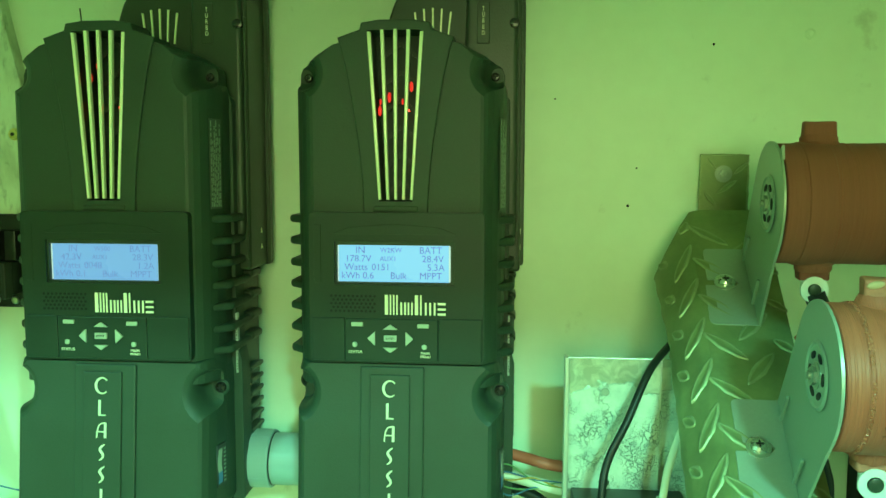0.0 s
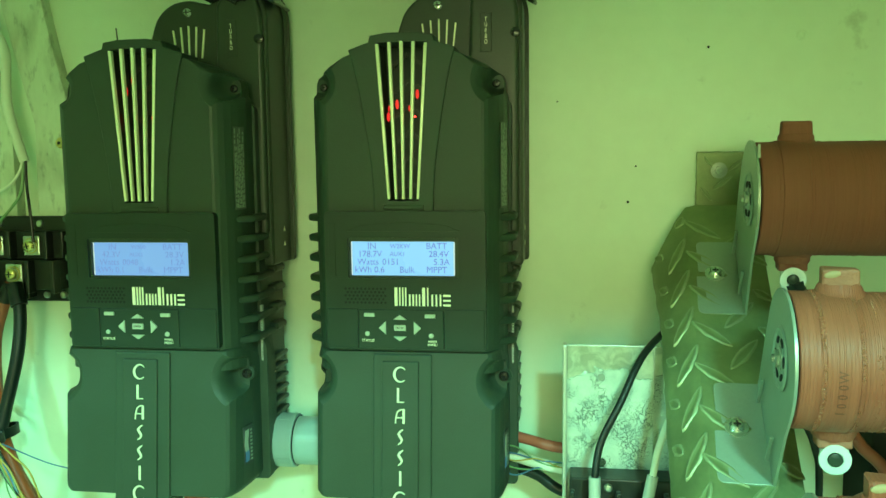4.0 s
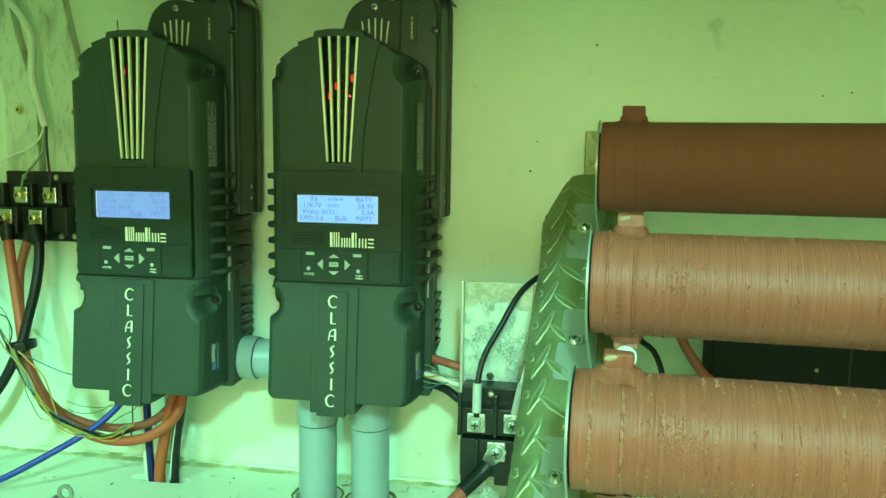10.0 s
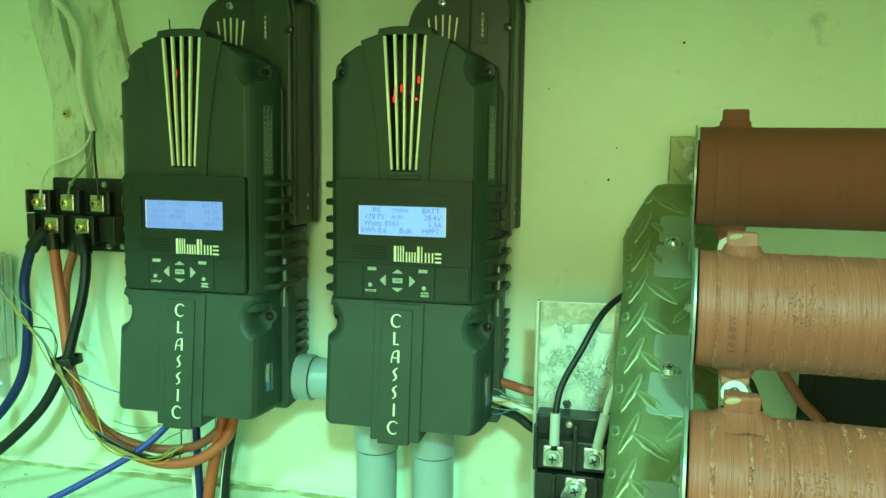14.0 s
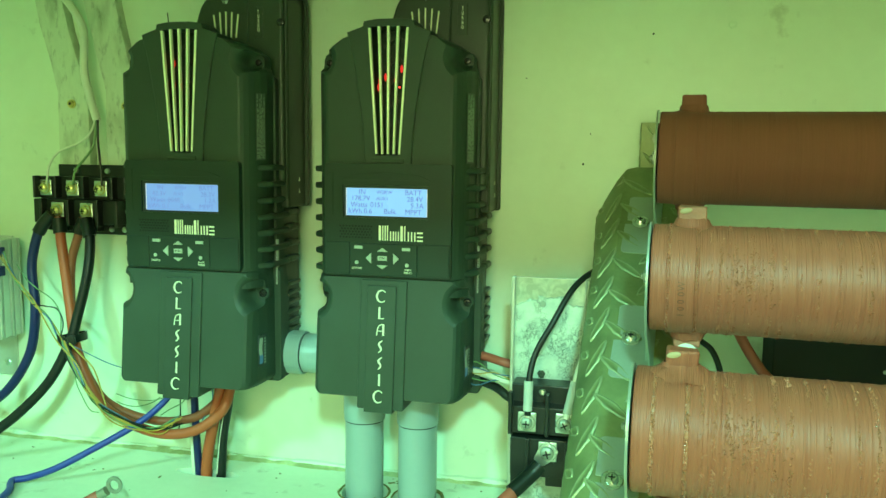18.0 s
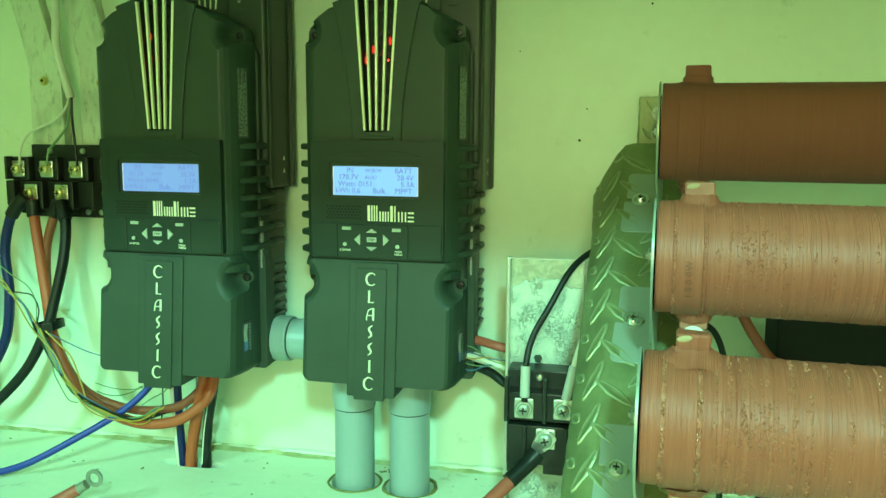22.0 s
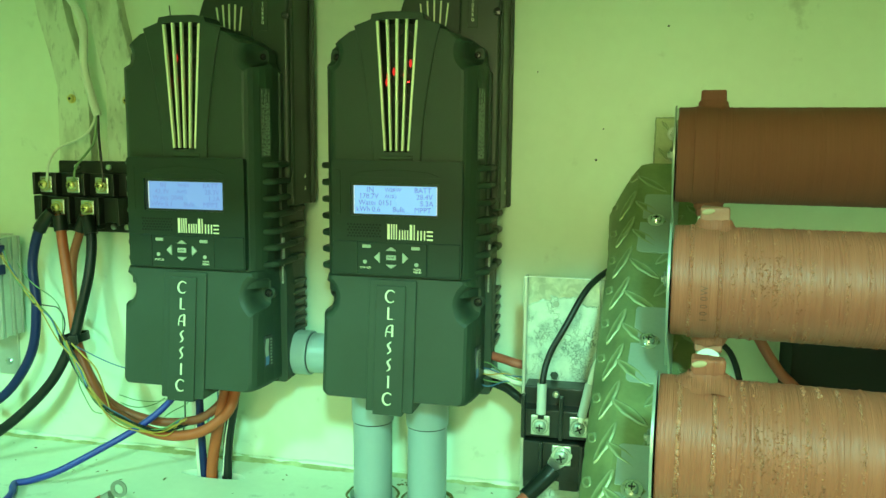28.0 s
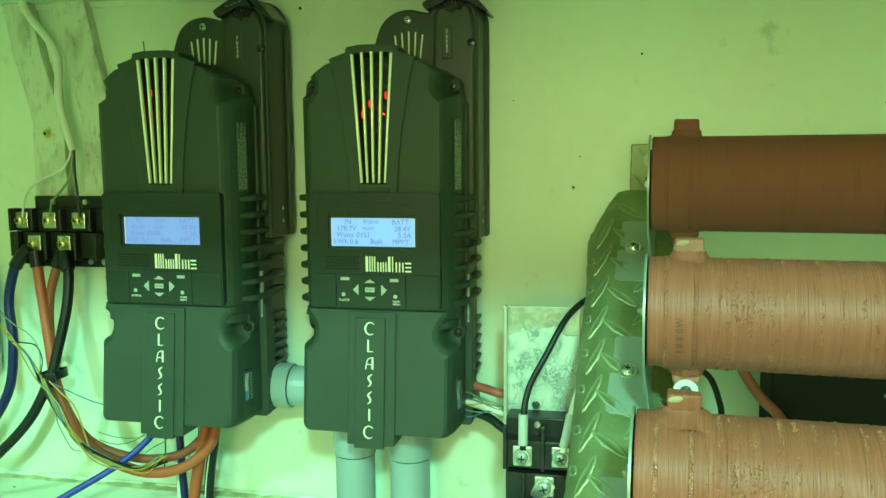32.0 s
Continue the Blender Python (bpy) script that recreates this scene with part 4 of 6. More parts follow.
def rolled_place(x, s, turn=0.0):
    """A place on the strip, whose left margin rolls back towards the wall."""
    d = max(strip_roll(s) - x, 0) / 0.0200
    return STRIP @ pose(x, s, -0.0190 * d ** 1.6, 0, -math.degrees(math.atan(1.52 * d ** 0.6)), 0) @ pose(0, 0, 0, 0, 0, turn)


def strip_right(s):
    return 0.3000 - 0.052 * (s + 0.03)


def tread_strip():
    ob = thing("tread_plate_strip", "sloping aluminium tread plate strip bent onto the wall", "metal strip", (0, 0, 0))
    rnd = random.Random(7)
    bm = bmesh.new()
    rows = []
    ss = [-0.0835, -0.0805] + [-0.075 + 0.006 * k for k in range(75)]
    for s in ss:
        # sawn edges wander a little
        x0 = strip_left(s) + rnd.uniform(-0.0005, 0.0005) + (0.006 if s < -0.083 else 0)
        x1 = strip_right(s) if s > -0.078 else 0.2965
        roll = max(strip_roll(s), x0 + 0.0004)
        xs = [x0 + (roll - x0) * k / 7 for k in range(8)] + [x1]
        deep = [-0.0190 * (max(strip_roll(s) - x, 0) / 0.0200) ** 1.6 for x in xs]
        rows.append([bm.verts.new((x, s, h)) for x, h in zip(xs, deep)] + [bm.verts.new((x, s, h - 0.004)) for x, h in zip(xs[::-1], deep[::-1])])
    n = len(rows[0])
    for a, b in zip(rows, rows[1:]):
        for k in range(n):
            bm.faces.new((a[k], a[(k + 1) % n], b[(k + 1) % n], b[k]))
    bm.faces.new(rows[0][::-1])
    bm.faces.new(rows[-1])
    merged(None, bm, STRIP)
    part("plate", bm, TREAD, ob)
    part("fold", box(0.2605, 0.2963, -0.0195, -0.0003, 0.4150, 0.4200, 0.0012), TREAD, ob)
    part("wall_tab", box(0.2602, 0.2960, -0.0044, -0.0003, 0.4185, 0.4626, 0.0009), TREAD, ob)
    # burred bright edges of the tab
    for x in (0.2602, 0.2956):
        pts = [(x + rnd.uniform(-0.0004, 0.0004), -0.0042, 0.4200 + 0.0021 * k) for k in range(21)]
        part("burr", cable(pts, 0.0006, 6, 1, wave=0.9), TREADTOP, ob)
    part("burr", cable([(0.2600 + 0.0018 * k, -0.0042, 0.4624 + rnd.uniform(-0.0003, 0.0003)) for k in range(21)], 0.0005, 6, 1, wave=0.9), TREADTOP, ob)
    part("washer", turned([(0.0064, 0), (0.0064, 0.0009), (0.0040, 0.0011)], face_front(0.2773, -0.0043, 0.4479), 24), DULLSTEEL, ob)
    part("screw", turned([(0.0050, 0.0008), (0.0050, 0.0016), (0.0038, 0.0017), (0.0036, 0.0042), (0.0016, 0.0046), (0, 0.0040)], face_front(0.2773, -0.0043, 0.4479), 6), DULLSTEEL, ob)
    lug = tread_mesh()
    for col, (x0, shear, s0, turn) in enumerate(((0.2262, -0.030, 0.0645, 47), (0.2378, -0.0300, 0.0735, -57), (0.2562, -0.050, 0.0490, 41), (0.2752, -0.050, 0.0315, -50), (0.2930, -0.050, 0.0480, 42))):
        for k in range(-4, 9):
            s = s0 + 0.0345 * k + rnd.uniform(-0.0008, 0.0008)
            x = x0 + shear * s
            if s < -0.068 or s > 0.345 or x < strip_left(s) - 0.003 or x > strip_right(s) - 0.004:
                continue
            m = rolled_place(x, s, turn + rnd.uniform(-3, 3))
            if x - strip_left(s) < 0.0075:
                m = rolled_place(max(x, strip_left(s) + 0.0046), s, turn) @ Matrix.Diagonal((0.36, 0.95, 0.9, 1))
            elif strip_right(s) - x < 0.0095:
                m = rolled_place(x, s, turn) @ Matrix.Diagonal((0.5, 0.9, 0.9, 1))
            shared("tread", lug, ob, m)
    for x, z, turn, size in ((0.2690, 0.4550, 52, 0.34), (0.2900, 0.4520, -40, 0.42), (0.2800, 0.4380, -35, 0.55), (0.2680, 0.4290, 50, 0.45)):
        shared("tread", lug, ob, pose(x, -0.0044, z, 90, 0, 0) @ pose(0, 0, 0, 0, 0, -turn) @ Matrix.Diagonal((size, size, 0.8, 1)))
    return ob


def tread_mesh():
    # a long raised lens, its uneven worn rim lightened for glint, and a shallow dished top
    bm = bmesh.new()
    n = 26
    rnd = random.Random(3)
    uneven = [rnd.uniform(0.90, 1.12) for _ in range(n)]
    levels = ((1.0, 1.0, -0.0003), (0.95, 0.80, 0.0009), (0.90, 0.62, 0.0011), (0.84, 0.46, 0.0008))
    rings = []
    for sx, sy, z in levels:
        ring = []
        for k in range(n):
            t = 2 * math.pi * k / n
            x = math.copysign(abs(math.cos(t)) ** 0.9, math.cos(t))
            ring.append(bm.verts.new((0.0165 * x * sx, 0.0044 * math.sin(t) * (1 - 0.45 * x * x) * sy * uneven[k], z)))
        rings.append(ring)
    tops = []
    for a, b in zip(rings, rings[1:]):
        for k in range(n):
            bm.faces.new((a[k], a[(k + 1) % n], b[(k + 1) % n], b[k]))
    tops.append(bm.faces.new(rings[-1]))
    me = bpy.data.meshes.new("tread")
    bmesh.ops.recalc_face_normals(bm, faces=bm.faces)
    for f in bm.faces:
        f.smooth = True
    for f in tops:
        f.material_index = 1
    bm.to_mesh(me)
    bm.free()
    me.materials.append(TREADTOP)
    me.materials.append(TREAD)
    return me


tread_strip()

R = 0.0357
LENGTH = 0.44


def winding(x0, x1, rough, seed):
    """The wound body: fine turns, and here and there a line of gritty cement round the tube."""
    rnd = random.Random(seed)
    pitch = 0.0013 + 0.0009 * rough
    seg, sub = 168, 4
    turns = int((x1 - x0) / pitch)
    lift = [rnd.uniform(0.2, 1.0) if rnd.random() > 0.2 else rnd.uniform(1.0, 1.8) for _ in range(turns + 1)]
    lines, x = [], x0 + 0.003
    while x < x1:
        near = math.exp(-(x - x0) / 0.05)
        lines.append((x, rnd.uniform(0.25, 0.8) + 0.5 * near, rnd.uniform(0.0007, 0.0012) + 0.0012 * near * rnd.random(), rnd.uniform(0, 6.28)))
        x += rnd.uniform(0.0035, 0.0095)
    cs = [(math.cos(2 * math.pi * i / seg), math.sin(2 * math.pi * i / seg)) for i in range(seg)]
    bm = bmesh.new()
    rings = []
    for k in range(turns * sub + 1):
        n, ph = k // sub, (k % sub) / sub
        x = x0 + (n + ph) * pitch
        crown = (0.0, 0.72, 1.0, 0.72)[k % sub] * lift[min(n, turns)] * (0.00024 + 0.00012 * rough)
        near = [(a, w, p, math.exp(-((x - lx) / w) ** 2)) for lx, a, w, p in lines if abs(x - lx) < 2.2 * w]
        ring = []
        for c, s in cs:
            r = R + crown * (0.75 + 0.6 * noise.noise((n * 0.7 + seed, 2.4 * c, 2.4 * s)))
            for a, w, p, g in near:
                some = max(0, 0.35 + noise.noise((p, 1.7 * c + p, 1.7 * s)))
                r += rough * a * g * some * (0.00045 + 0.0022 * max(0, noise.noise((x * 900, 38 * c, 38 * s + seed)) - 0.02))
            ring.append(bm.verts.new((x, r * c, r * s)))
        rings.append(ring)
    for a, b in zip(rings, rings[1:]):
        for i in range(seg):
            j = (i + 1) % seg
            bm.faces.new((a[i], a[j], b[j], b[i]))
    return bm


def cement_grains(rough, seed):
    """Coarse grains of cement in broken lines round the tube."""
    rnd = random.Random(seed)
    bm = bmesh.new()
    lines = [(0.0125, 1.0), (0.0295, 0.8), (0.0375, 0.5), (0.0440, 0.75), (0.0500, 0.4), (0.0530, 0.45), (0.0625, 0.35), (0.0740, 0.5), (0.0815, 0.4), (0.0905, 0.3)]
    lines += [(0.1 + 0.011 * k + rnd.uniform(-0.003, 0.003), rnd.uniform(0.30, 0.55)) for k in range(24)]
    def grain(c, r):
        six = [bm.verts.new(c + Vector(d) * r * rnd.uniform(0.7, 1.3)) for d in ((1, 0, 0), (-1, 0, 0), (0, 1, 0), (0, -1, 0), (0, 0, 1), (0, 0, -1))]
        for a in (0, 1):
            for b in (2, 3):
                for d in (4, 5):
                    bm.faces.new((six[a], six[b], six[d]))

    for _ in range(int(420 * rough)):
        t, x0 = radians(rnd.gauss(168, 16)), rnd.gauss(0.060, 0.009)
        grain(Vector((x0, (R + 0.0002) * math.cos(t), (R + 0.0002) * math.sin(t))), rnd.uniform(0.0003, 0.0008))
    for x0, dense in lines:
        off = rnd.uniform(0, 50)
        for k in range(260):
            t = radians(90 + 220 * k / 260) + rnd.uniform(-0.01, 0.01)
            if noise.noise((2.6 * t, off, 0)) + rnd.uniform(-0.35, 0.35) > dense * rough * 1.15 - 0.42:
                continue
            r = rnd.uniform(0.00035, 0.00095) * (0.7 + 0.4 * rough)
            high = R + (0.0006 if x0 < 0.03 else 0.0)
            c = Vector((x0 + rnd.gauss(0, 0.0006), high * math.cos(t), high * math.sin(t)))
            grain(c, r)
    return bm


def resistor(label, x_end, s, rough, seed, tab_up, tab_down, chip, bolt=True, stamp=""):
    """A big wirewound tube on its end bracket; local x runs along the tube, the origin is on its axis at the end plate."""
    c = on_strip(x_end, s, 0.0795)
    ob = thing("power_resistor", label, "resistor", c, group="resistors on the rack")
    ob.matrix_world = pose(*c, 0, 0, -3.2)
    part("winding", winding(0.034, LENGTH, rough, seed), BROWN if rough > 0.5 else SMOOTHBROWN, ob, "brown enamelled winding", angle=60)
    part("end_sleeve", turned([(R - 0.008, 0.0012), (R - 0.0004, 0.0012), (R + 0.0002, 0.002), (R + 0.0002, 0.0345), (R - 0.002, 0.0350)], TURN_X, 176), BROWN if rough > 0.5 else SMOOTHBROWN, ob)
    part("band", turned([(R, 0.0125), (R + 0.0011, 0.0135), (R + 0.0011, 0.0285), (R, 0.0295)], TURN_X, 176), BROWN if rough > 0.5 else SMOOTHBROWN, ob)
    for xb in (0.0125, 0.0295):
        bm = bmesh.new()
        rings = []
        for dx, dr in ((-0.0018, 0), (-0.0010, 0.0011), (-0.0003, 0.0014), (0.0004, 0.0014), (0.0011, 0.0011), (0.0018, 0)):
            rings.append([])
            for i in range(140):
                t = 2 * math.pi * i / 140
                r = R + (0.0 if dr == 0 else 0.0005) + 0.35 * dr * rough * (0.10 + 3.2 * max(0, noise.noise((30 * math.cos(t), 30 * math.sin(t), seed + (xb + dx) * 900))))
                rings[-1].append(bm.verts.new((xb + dx + 0.0006 * noise.noise((5 * math.cos(t), 5 * math.sin(t), seed)), r * math.cos(t), r * math.sin(t))))
        for a, b in zip(rings, rings[1:]):
            for i in range(140):
                j = (i + 1) % 140
                bm.faces.new((a[i], a[j], b[j], b[i]))
        part("cement_bead", bm, GRIT if rough > 0.9 else BROWN if rough > 0.5 else SMOOTHBROWN, ob)
    if rough > 0.5:
        tagged(part("cement_grain", cement_grains(rough, seed), GRIT, ob), kind="stuff")
    # solder tabs above and below, each on a saddle of cement
    skin = BROWN if rough > 0.5 else SMOOTHBROWN
    for up, on in ((1, tab_up), (-1, tab_down)):
        if on:
            z0, z1 = sorted((up * (R - 0.002), up * (R + (0.0130 if up > 0 else 0.0105))))
            tab = box(0.0170, 0.0345 if up < 0 else 0.0350, -0.006, 0.0045, z0, z1, 0.0016, seg=3)
            for v in tab.verts:
                v.co += Vector((noise.noise(v.co * 160 + Vector((seed, 0, 0))), noise.noise(v.co * 160 + Vector((0, seed, 0))), noise.noise(v.co * 160))) * 0.0012
            part("terminal_tab", tab, PALETAB if rough > 0.5 and (up < 0 or not chip) else skin, ob)
            wide = 1.0 + (0.45 if chip else 0.2) * rough
            foot = turned([(0.0150 * wide, -0.0018), (0.0124 * wide, 0.0004), (0.0106 * wide, 0.0024), (0.0108, 0.0046), (0.0096, 0.0064)], pose(0.0258, -0.001, up * (R - 0.0012), 0 if up > 0 else 180) @ Matrix.Diagonal((1, 0.8, 1, 1)), 40)
            for v in foot.verts:
                v.co += Vector((0, 0, 1)) * 0.0016 * rough * noise.noise(v.co * 260)
            part("tab_foot", foot, skin, ob)
            if chip or (rough > 0.5 and up > 0):
                part("bare_patch", turned([(0.0042, -0.0004), (0.0040, 0.0004), (0.0030, 0.0008), (0, 0.0009)], face_front(0.0215, -0.0060, up * (R + (0.0100 if up > 0 else 0.0078))) @ pose(0, 0, 0, 0, 0, 12) @ Matrix.Diagonal((1, 0.45, 1, 1)), 11), CLAY, ob)
            if chip:
                part("bare_patch", turned([(0.0046, -0.0004), (0.0043, 0.0003), (0, 0.0005)], face_front(0.0290, -0.0125, up * (R - 0.0020)) @ pose(0, 0, 0, -20, 0, -8) @ Matrix.Diagonal((1, 0.32, 1, 1)), 9), CLAY, ob)
    if bolt:
        zb = -(R + 0.0155)
        part("terminal_tongue", box(0.0185, 0.0330, -0.0050, -0.0030, zb - 0.004, -(R + 0.008), 0.0006), STEEL, ob, "plated terminal tongue")
        w = part("ring_terminal", turned([(0.0040, 0.0), (0.0080, 0.0), (0.0080, 0.0018), (0.0040, 0.0018)], face_front(0.0258, -0.0052, zb), 28), RINGZINC, ob, "bright ring terminal")
        if rough < 0.5:
            part("lug_boot", cable([(0.0266, -0.0040, zb - 0.002), (0.0300, -0.0030, zb - 0.010), (0.0400, 0.006, zb - 0.022), (0.056, 0.024, zb - 0.030)], 0.0062, 14, 6), BLACKCABLE, ob, "black boot of the cable lug")
        part("bolt_head", turned([(0.0036, 0.0006), (0.0036, 0.0026), (0.0022, 0.0032), (0, 0.0032)], face_front(0.0258, -0.0052, zb), 12), CAST, w)
    for k, ch in enumerate(stamp):
        a = radians(-32 + 8.0 * k)
        letters("stamp", ch, 0.0064, STAMP, ob, Matrix.Translation((0.0210, -(R + 0.0012) * math.cos(a), -(R + 0.0012) * math.sin(-a))) @ pose(0, 0, 0, math.degrees(-a), 0, 0) @ pose(0, 0, 0, 0, -90, 0), 0.0001, 0.9)
    # end plate: round above, narrowing to a flange that lies on the strip
    m = Matrix.Translation(-N * 0.0795) @ Matrix(((1, 0, 0, 0), (0, U.y, N.y, 0), (0, U.z, N.z, 0), (0, 0, 0, 1)))
    br = part("end_plate", end_plate(m), BRACKET, ob, "zinc-plated end plate")
    part("flange", flange(m), BRACKET, br)
    if s < 0.05:
        part("ear", merged(None, slab([(-0.0050, 0.1150), (0.0035, 0.1150), (-0.0030, 0.1205)], 0.0, -0.0014), m @ pose(0, 0, 0, 0, 0, 90)), BRACKET, br)
    hub = Matrix.Translation((0, 0, 0)) @ pose(0, 0, 0, 0, -90)
    part("dish", turned([(0.0175, 0.0012), (0.0160, 0.0022), (0.0150, 0.0014), (0.006, 0.0014)], hub, 40), BRACKET, br)
    for k in range(6):
        t = 2 * math.pi * (k + 0.5) / 6
        part("vent_slot", turned([(0, 0.0019), (0.0024, 0.0019), (0.0024, 0.001)], hub @ pose(0.0105 * math.cos(t), 0.0105 * math.sin(t), 0) @ pose(0, 0, 0, 0, 0, math.degrees(t)) @ Matrix.Diagonal((0.75, 1.4, 1, 1)), 12), HOLLOW, br)
    part("stud", turned([(0.0022, 0), (0.0022, 0.0058), (0, 0.0062)], hub, 12), DULLSTEEL, br)
    part("nut", turned([(0.0048, 0.0012), (0.0050, 0.0040), (0.0022, 0.0044)], hub, 6), DULLSTEEL, br)
    part("washer", turned([(0.0068, 0.0012), (0.0068, 0.0022), (0.003, 0.0022)], hub, 20), STEEL, br)
    for s2 in (-0.024, 0.016):
        part("rib", merged(None, box(-0.0020, 0.0, s2 - 0.0008, s2 + 0.0008, 0.008, 0.030, 0.0005), m), BRACKET, br)
    scm = m @ pose(-0.0140, -0.0095, 0.0016)
    sc = part("screw", turned([(0.0070, 0), (0.0070, 0.0009), (0.0050, 0.0011), (0.0044, 0.0011), (0.0044, 0.0026), (0.0030, 0.0040), (0, 0.0042)], scm, 20), STEEL, br)
    part("slot", cross_slot(0.0022, scm @ pose(0, 0, 0.0040)), HOLLOW, sc)
    return ob


def end_plate(m):
    pts = []
    for k in range(25):
        t = math.pi * k / 24
        pts.append((0.0372 * math.cos(t), 0.0795 + 0.0372 * math.sin(t)))
    pts = pts + [(-0.0358, 0.060), (-0.0430, 0.0), (0.0285, 0.0), (0.0358, 0.060)]
    own = bmesh.new()
    lean = lambda n: 0.0036 * max(1 - n / 0.050, 0)  # noqa: E731
    a = [own.verts.new((lean(n), u, n)) for u, n in pts]
    b = [own.verts.new((lean(n) - 0.0015, u, n)) for u, n in pts]
    own.faces.new(a)
    own.faces.new(b[::-1])
    for k in range(len(pts)):
        j = (k + 1) % len(pts)
        own.faces.new((a[k], a[j], b[j], b[k]))
    return merged(None, own, m)


def flange(m):
    # a slot runs in from the free edge to the screw
    own = slab(rounded([(-0.0250, -0.0430), (0.0022, -0.0430), (0.0022, 0.0285), (-0.0280, 0.0285), (-0.0268, -0.0070), (-0.0070, -0.0070), (-0.0050, -0.0095), (-0.0070, -0.0120), (-0.0252, -0.0120)],
                       [0.004, 0.0001, 0.0001, 0.005, 0.001, 0.001, 0.001, 0.001, 0.001]), 0, -0.0015, 0.0003)
    bmesh.ops.transform(own, matrix=m @ pose(0, 0, 0, -90), verts=own.verts)
    return own


resistor("smooth dark brown wirewound power resistor on a zinc end bracket", 0.2735, 0.0035, 0.12, 3, True, True, False)
resistor("brown wirewound power resistor with uneven turns on a zinc end bracket", 0.2695, 0.134, 0.62, 5, True, True, False, stamp="1000W")
resistor("rough brown wirewound power resistor with thick cement beads", 0.2610, 0.256, 1.0, 11, True, True, True, bolt=False)

# ---- conduits ----


def conduit(label, m, length, collar, r=0.0190, wall=0.0014, joint=0):
    ob = thing("conduit", label, "conduit", m.translation, group="grey conduits")
    ob.matrix_world = m
    part("pipe", turned([(r - 0.002, 0), (r, 0), (r, length), (r - 0.002, length)], None, 48), PVC, ob)
    part("coupling", turned([(r, collar[0] - 0.0002), (r + wall - 0.0002, collar[0]), (r + wall, collar[0] + 0.0008), (r + wall, collar[1] - 0.0012), (r + wall - 0.0006, collar[1]), (r, collar[1])], None, 48), PVC, ob, "wider pipe coupling")
    part("joint", turned([(r + 0.0003, collar[joint] - 0.0002 - 0.001 * (1 - joint)), (r + 0.0004, collar[joint] + 0.001 * joint)], None, 48), HOLLOW, ob)
    for k in range(4):
        a = radians(25 + 90 * k)
        part("moulding_line", merged(None, box(r + wall - 0.0003, r + wall + 0.0003, -0.0004, 0.0004, collar[0] + 0.006, collar[1] - 0.001), pose(0, 0, 0, 0, 0, math.degrees(a))), PVC, ob)
    return ob


for x in (0.0035, 0.0585):
    conduit("upright grey PVC conduit from the shelf to the controller", pose(x, -0.054, SH - 0.012), 0.120, (0.089, 0.118))
conduit("short grey PVC conduit between the two controllers", pose(-0.101, -0.0445, 0.2285, 0, 90), 0.075, (0.001, 0.0385), 0.0197, 0.0024, 1)


def hole_rim(x, seed):
    # glue and rust round the openings in the shelf
    rnd = random.Random(seed)
    pts = [(x + (0.0250 + 0.001 * rnd.random()) * math.cos(t), -0.0545 + (0.0250 + 0.001 * rnd.random()) * math.sin(t), SH + 0.0002) for t in [2 * math.pi * k / 20 for k in range(21)]]
    ob = part("glue_patch", cable(pts, 0.0013, 8, 3, wave=0.9), RIMDIRT)
    tagged(ob, "brown glue and dirt round the hole in the shelf", "glue", group="glue round the shelf holes")


hole_rim(0.0035, 1)
hole_rim(0.0585, 2)


def glue_smear(x, y, w, d, seed):
    rnd = random.Random(seed)
    bm = bmesh.new()
    for _ in range(26):
        own = bmesh.new()
        r = rnd.uniform(0.0005, 0.0017)
        bmesh.ops.create_icosphere(own, subdivisions=1, radius=r)
        merged(bm, own, pose(x + rnd.gauss(0, w), y + rnd.uniform(-d, 0), SH + 0.0003, 0, 0, rnd.uniform(0, 360)) @ Matrix.Diagonal((1.6, 1, 0.45, 1)))
    tagged(part("glue_smear", bm, RIMDIRT), "olive glue and dirt smeared on the shelf's back edge", "glue smear", kind="stuff")


glue_smear(0.033, -0.006, 0.006, 0.022, 5)
glue_smear(0.120, -0.003, 0.022, 0.004, 6)
glue_smear(-0.060, -0.003, 0.030, 0.003, 7)
glue_smear(-0.250, -0.003, 0.050, 0.003, 8)

# ---- boards behind the terminal block ----


def board(label, pts, bolt):
    ob = thing("painted_board", label, "board", (0, 0, 0), group="boards on the wall")
    part("plank", slab(pts, 0.0, -0.012, 0.0008), BOARD, ob)
    b = part("bolt", turned([(0.0050, 0), (0.0050, 0.0008), (0.0036, 0.001), (0.0036, 0.0034), (0, 0.0040)], face_front(bolt[0], -0.012, bolt[1]), 16), BRASS, ob)
    part("socket", turned([(0, 0.0042), (0.0016, 0.0042), (0.0016, 0.003)], face_front(bolt[0], -0.012, bolt[1]), 6), HOLLOW, b)
    return ob


board("weathered white-painted bent board with dark marks", [(-0.395, TOP), (-0.386, 0.566), (-0.374, 0.526), (-0.3665, 0.492), (-0.3685, 0.36), (-0.328, 0.36), (-0.329, 0.480), (-0.338, 0.520), (-0.350, 0.559), (-0.362, TOP)], (-0.349, 0.480))
board("weathered white-painted bent board beside the controller", [(-0.336, TOP), (-0.323, 0.558), (-0.3065, 0.494), (-0.3095, 0.36), (-0.2775, 0.36), (-0.2755, 0.518), (-0.286, 0.563), (-0.297, TOP)], (-0.282, 0.478))

# ---- terminal blocks ----


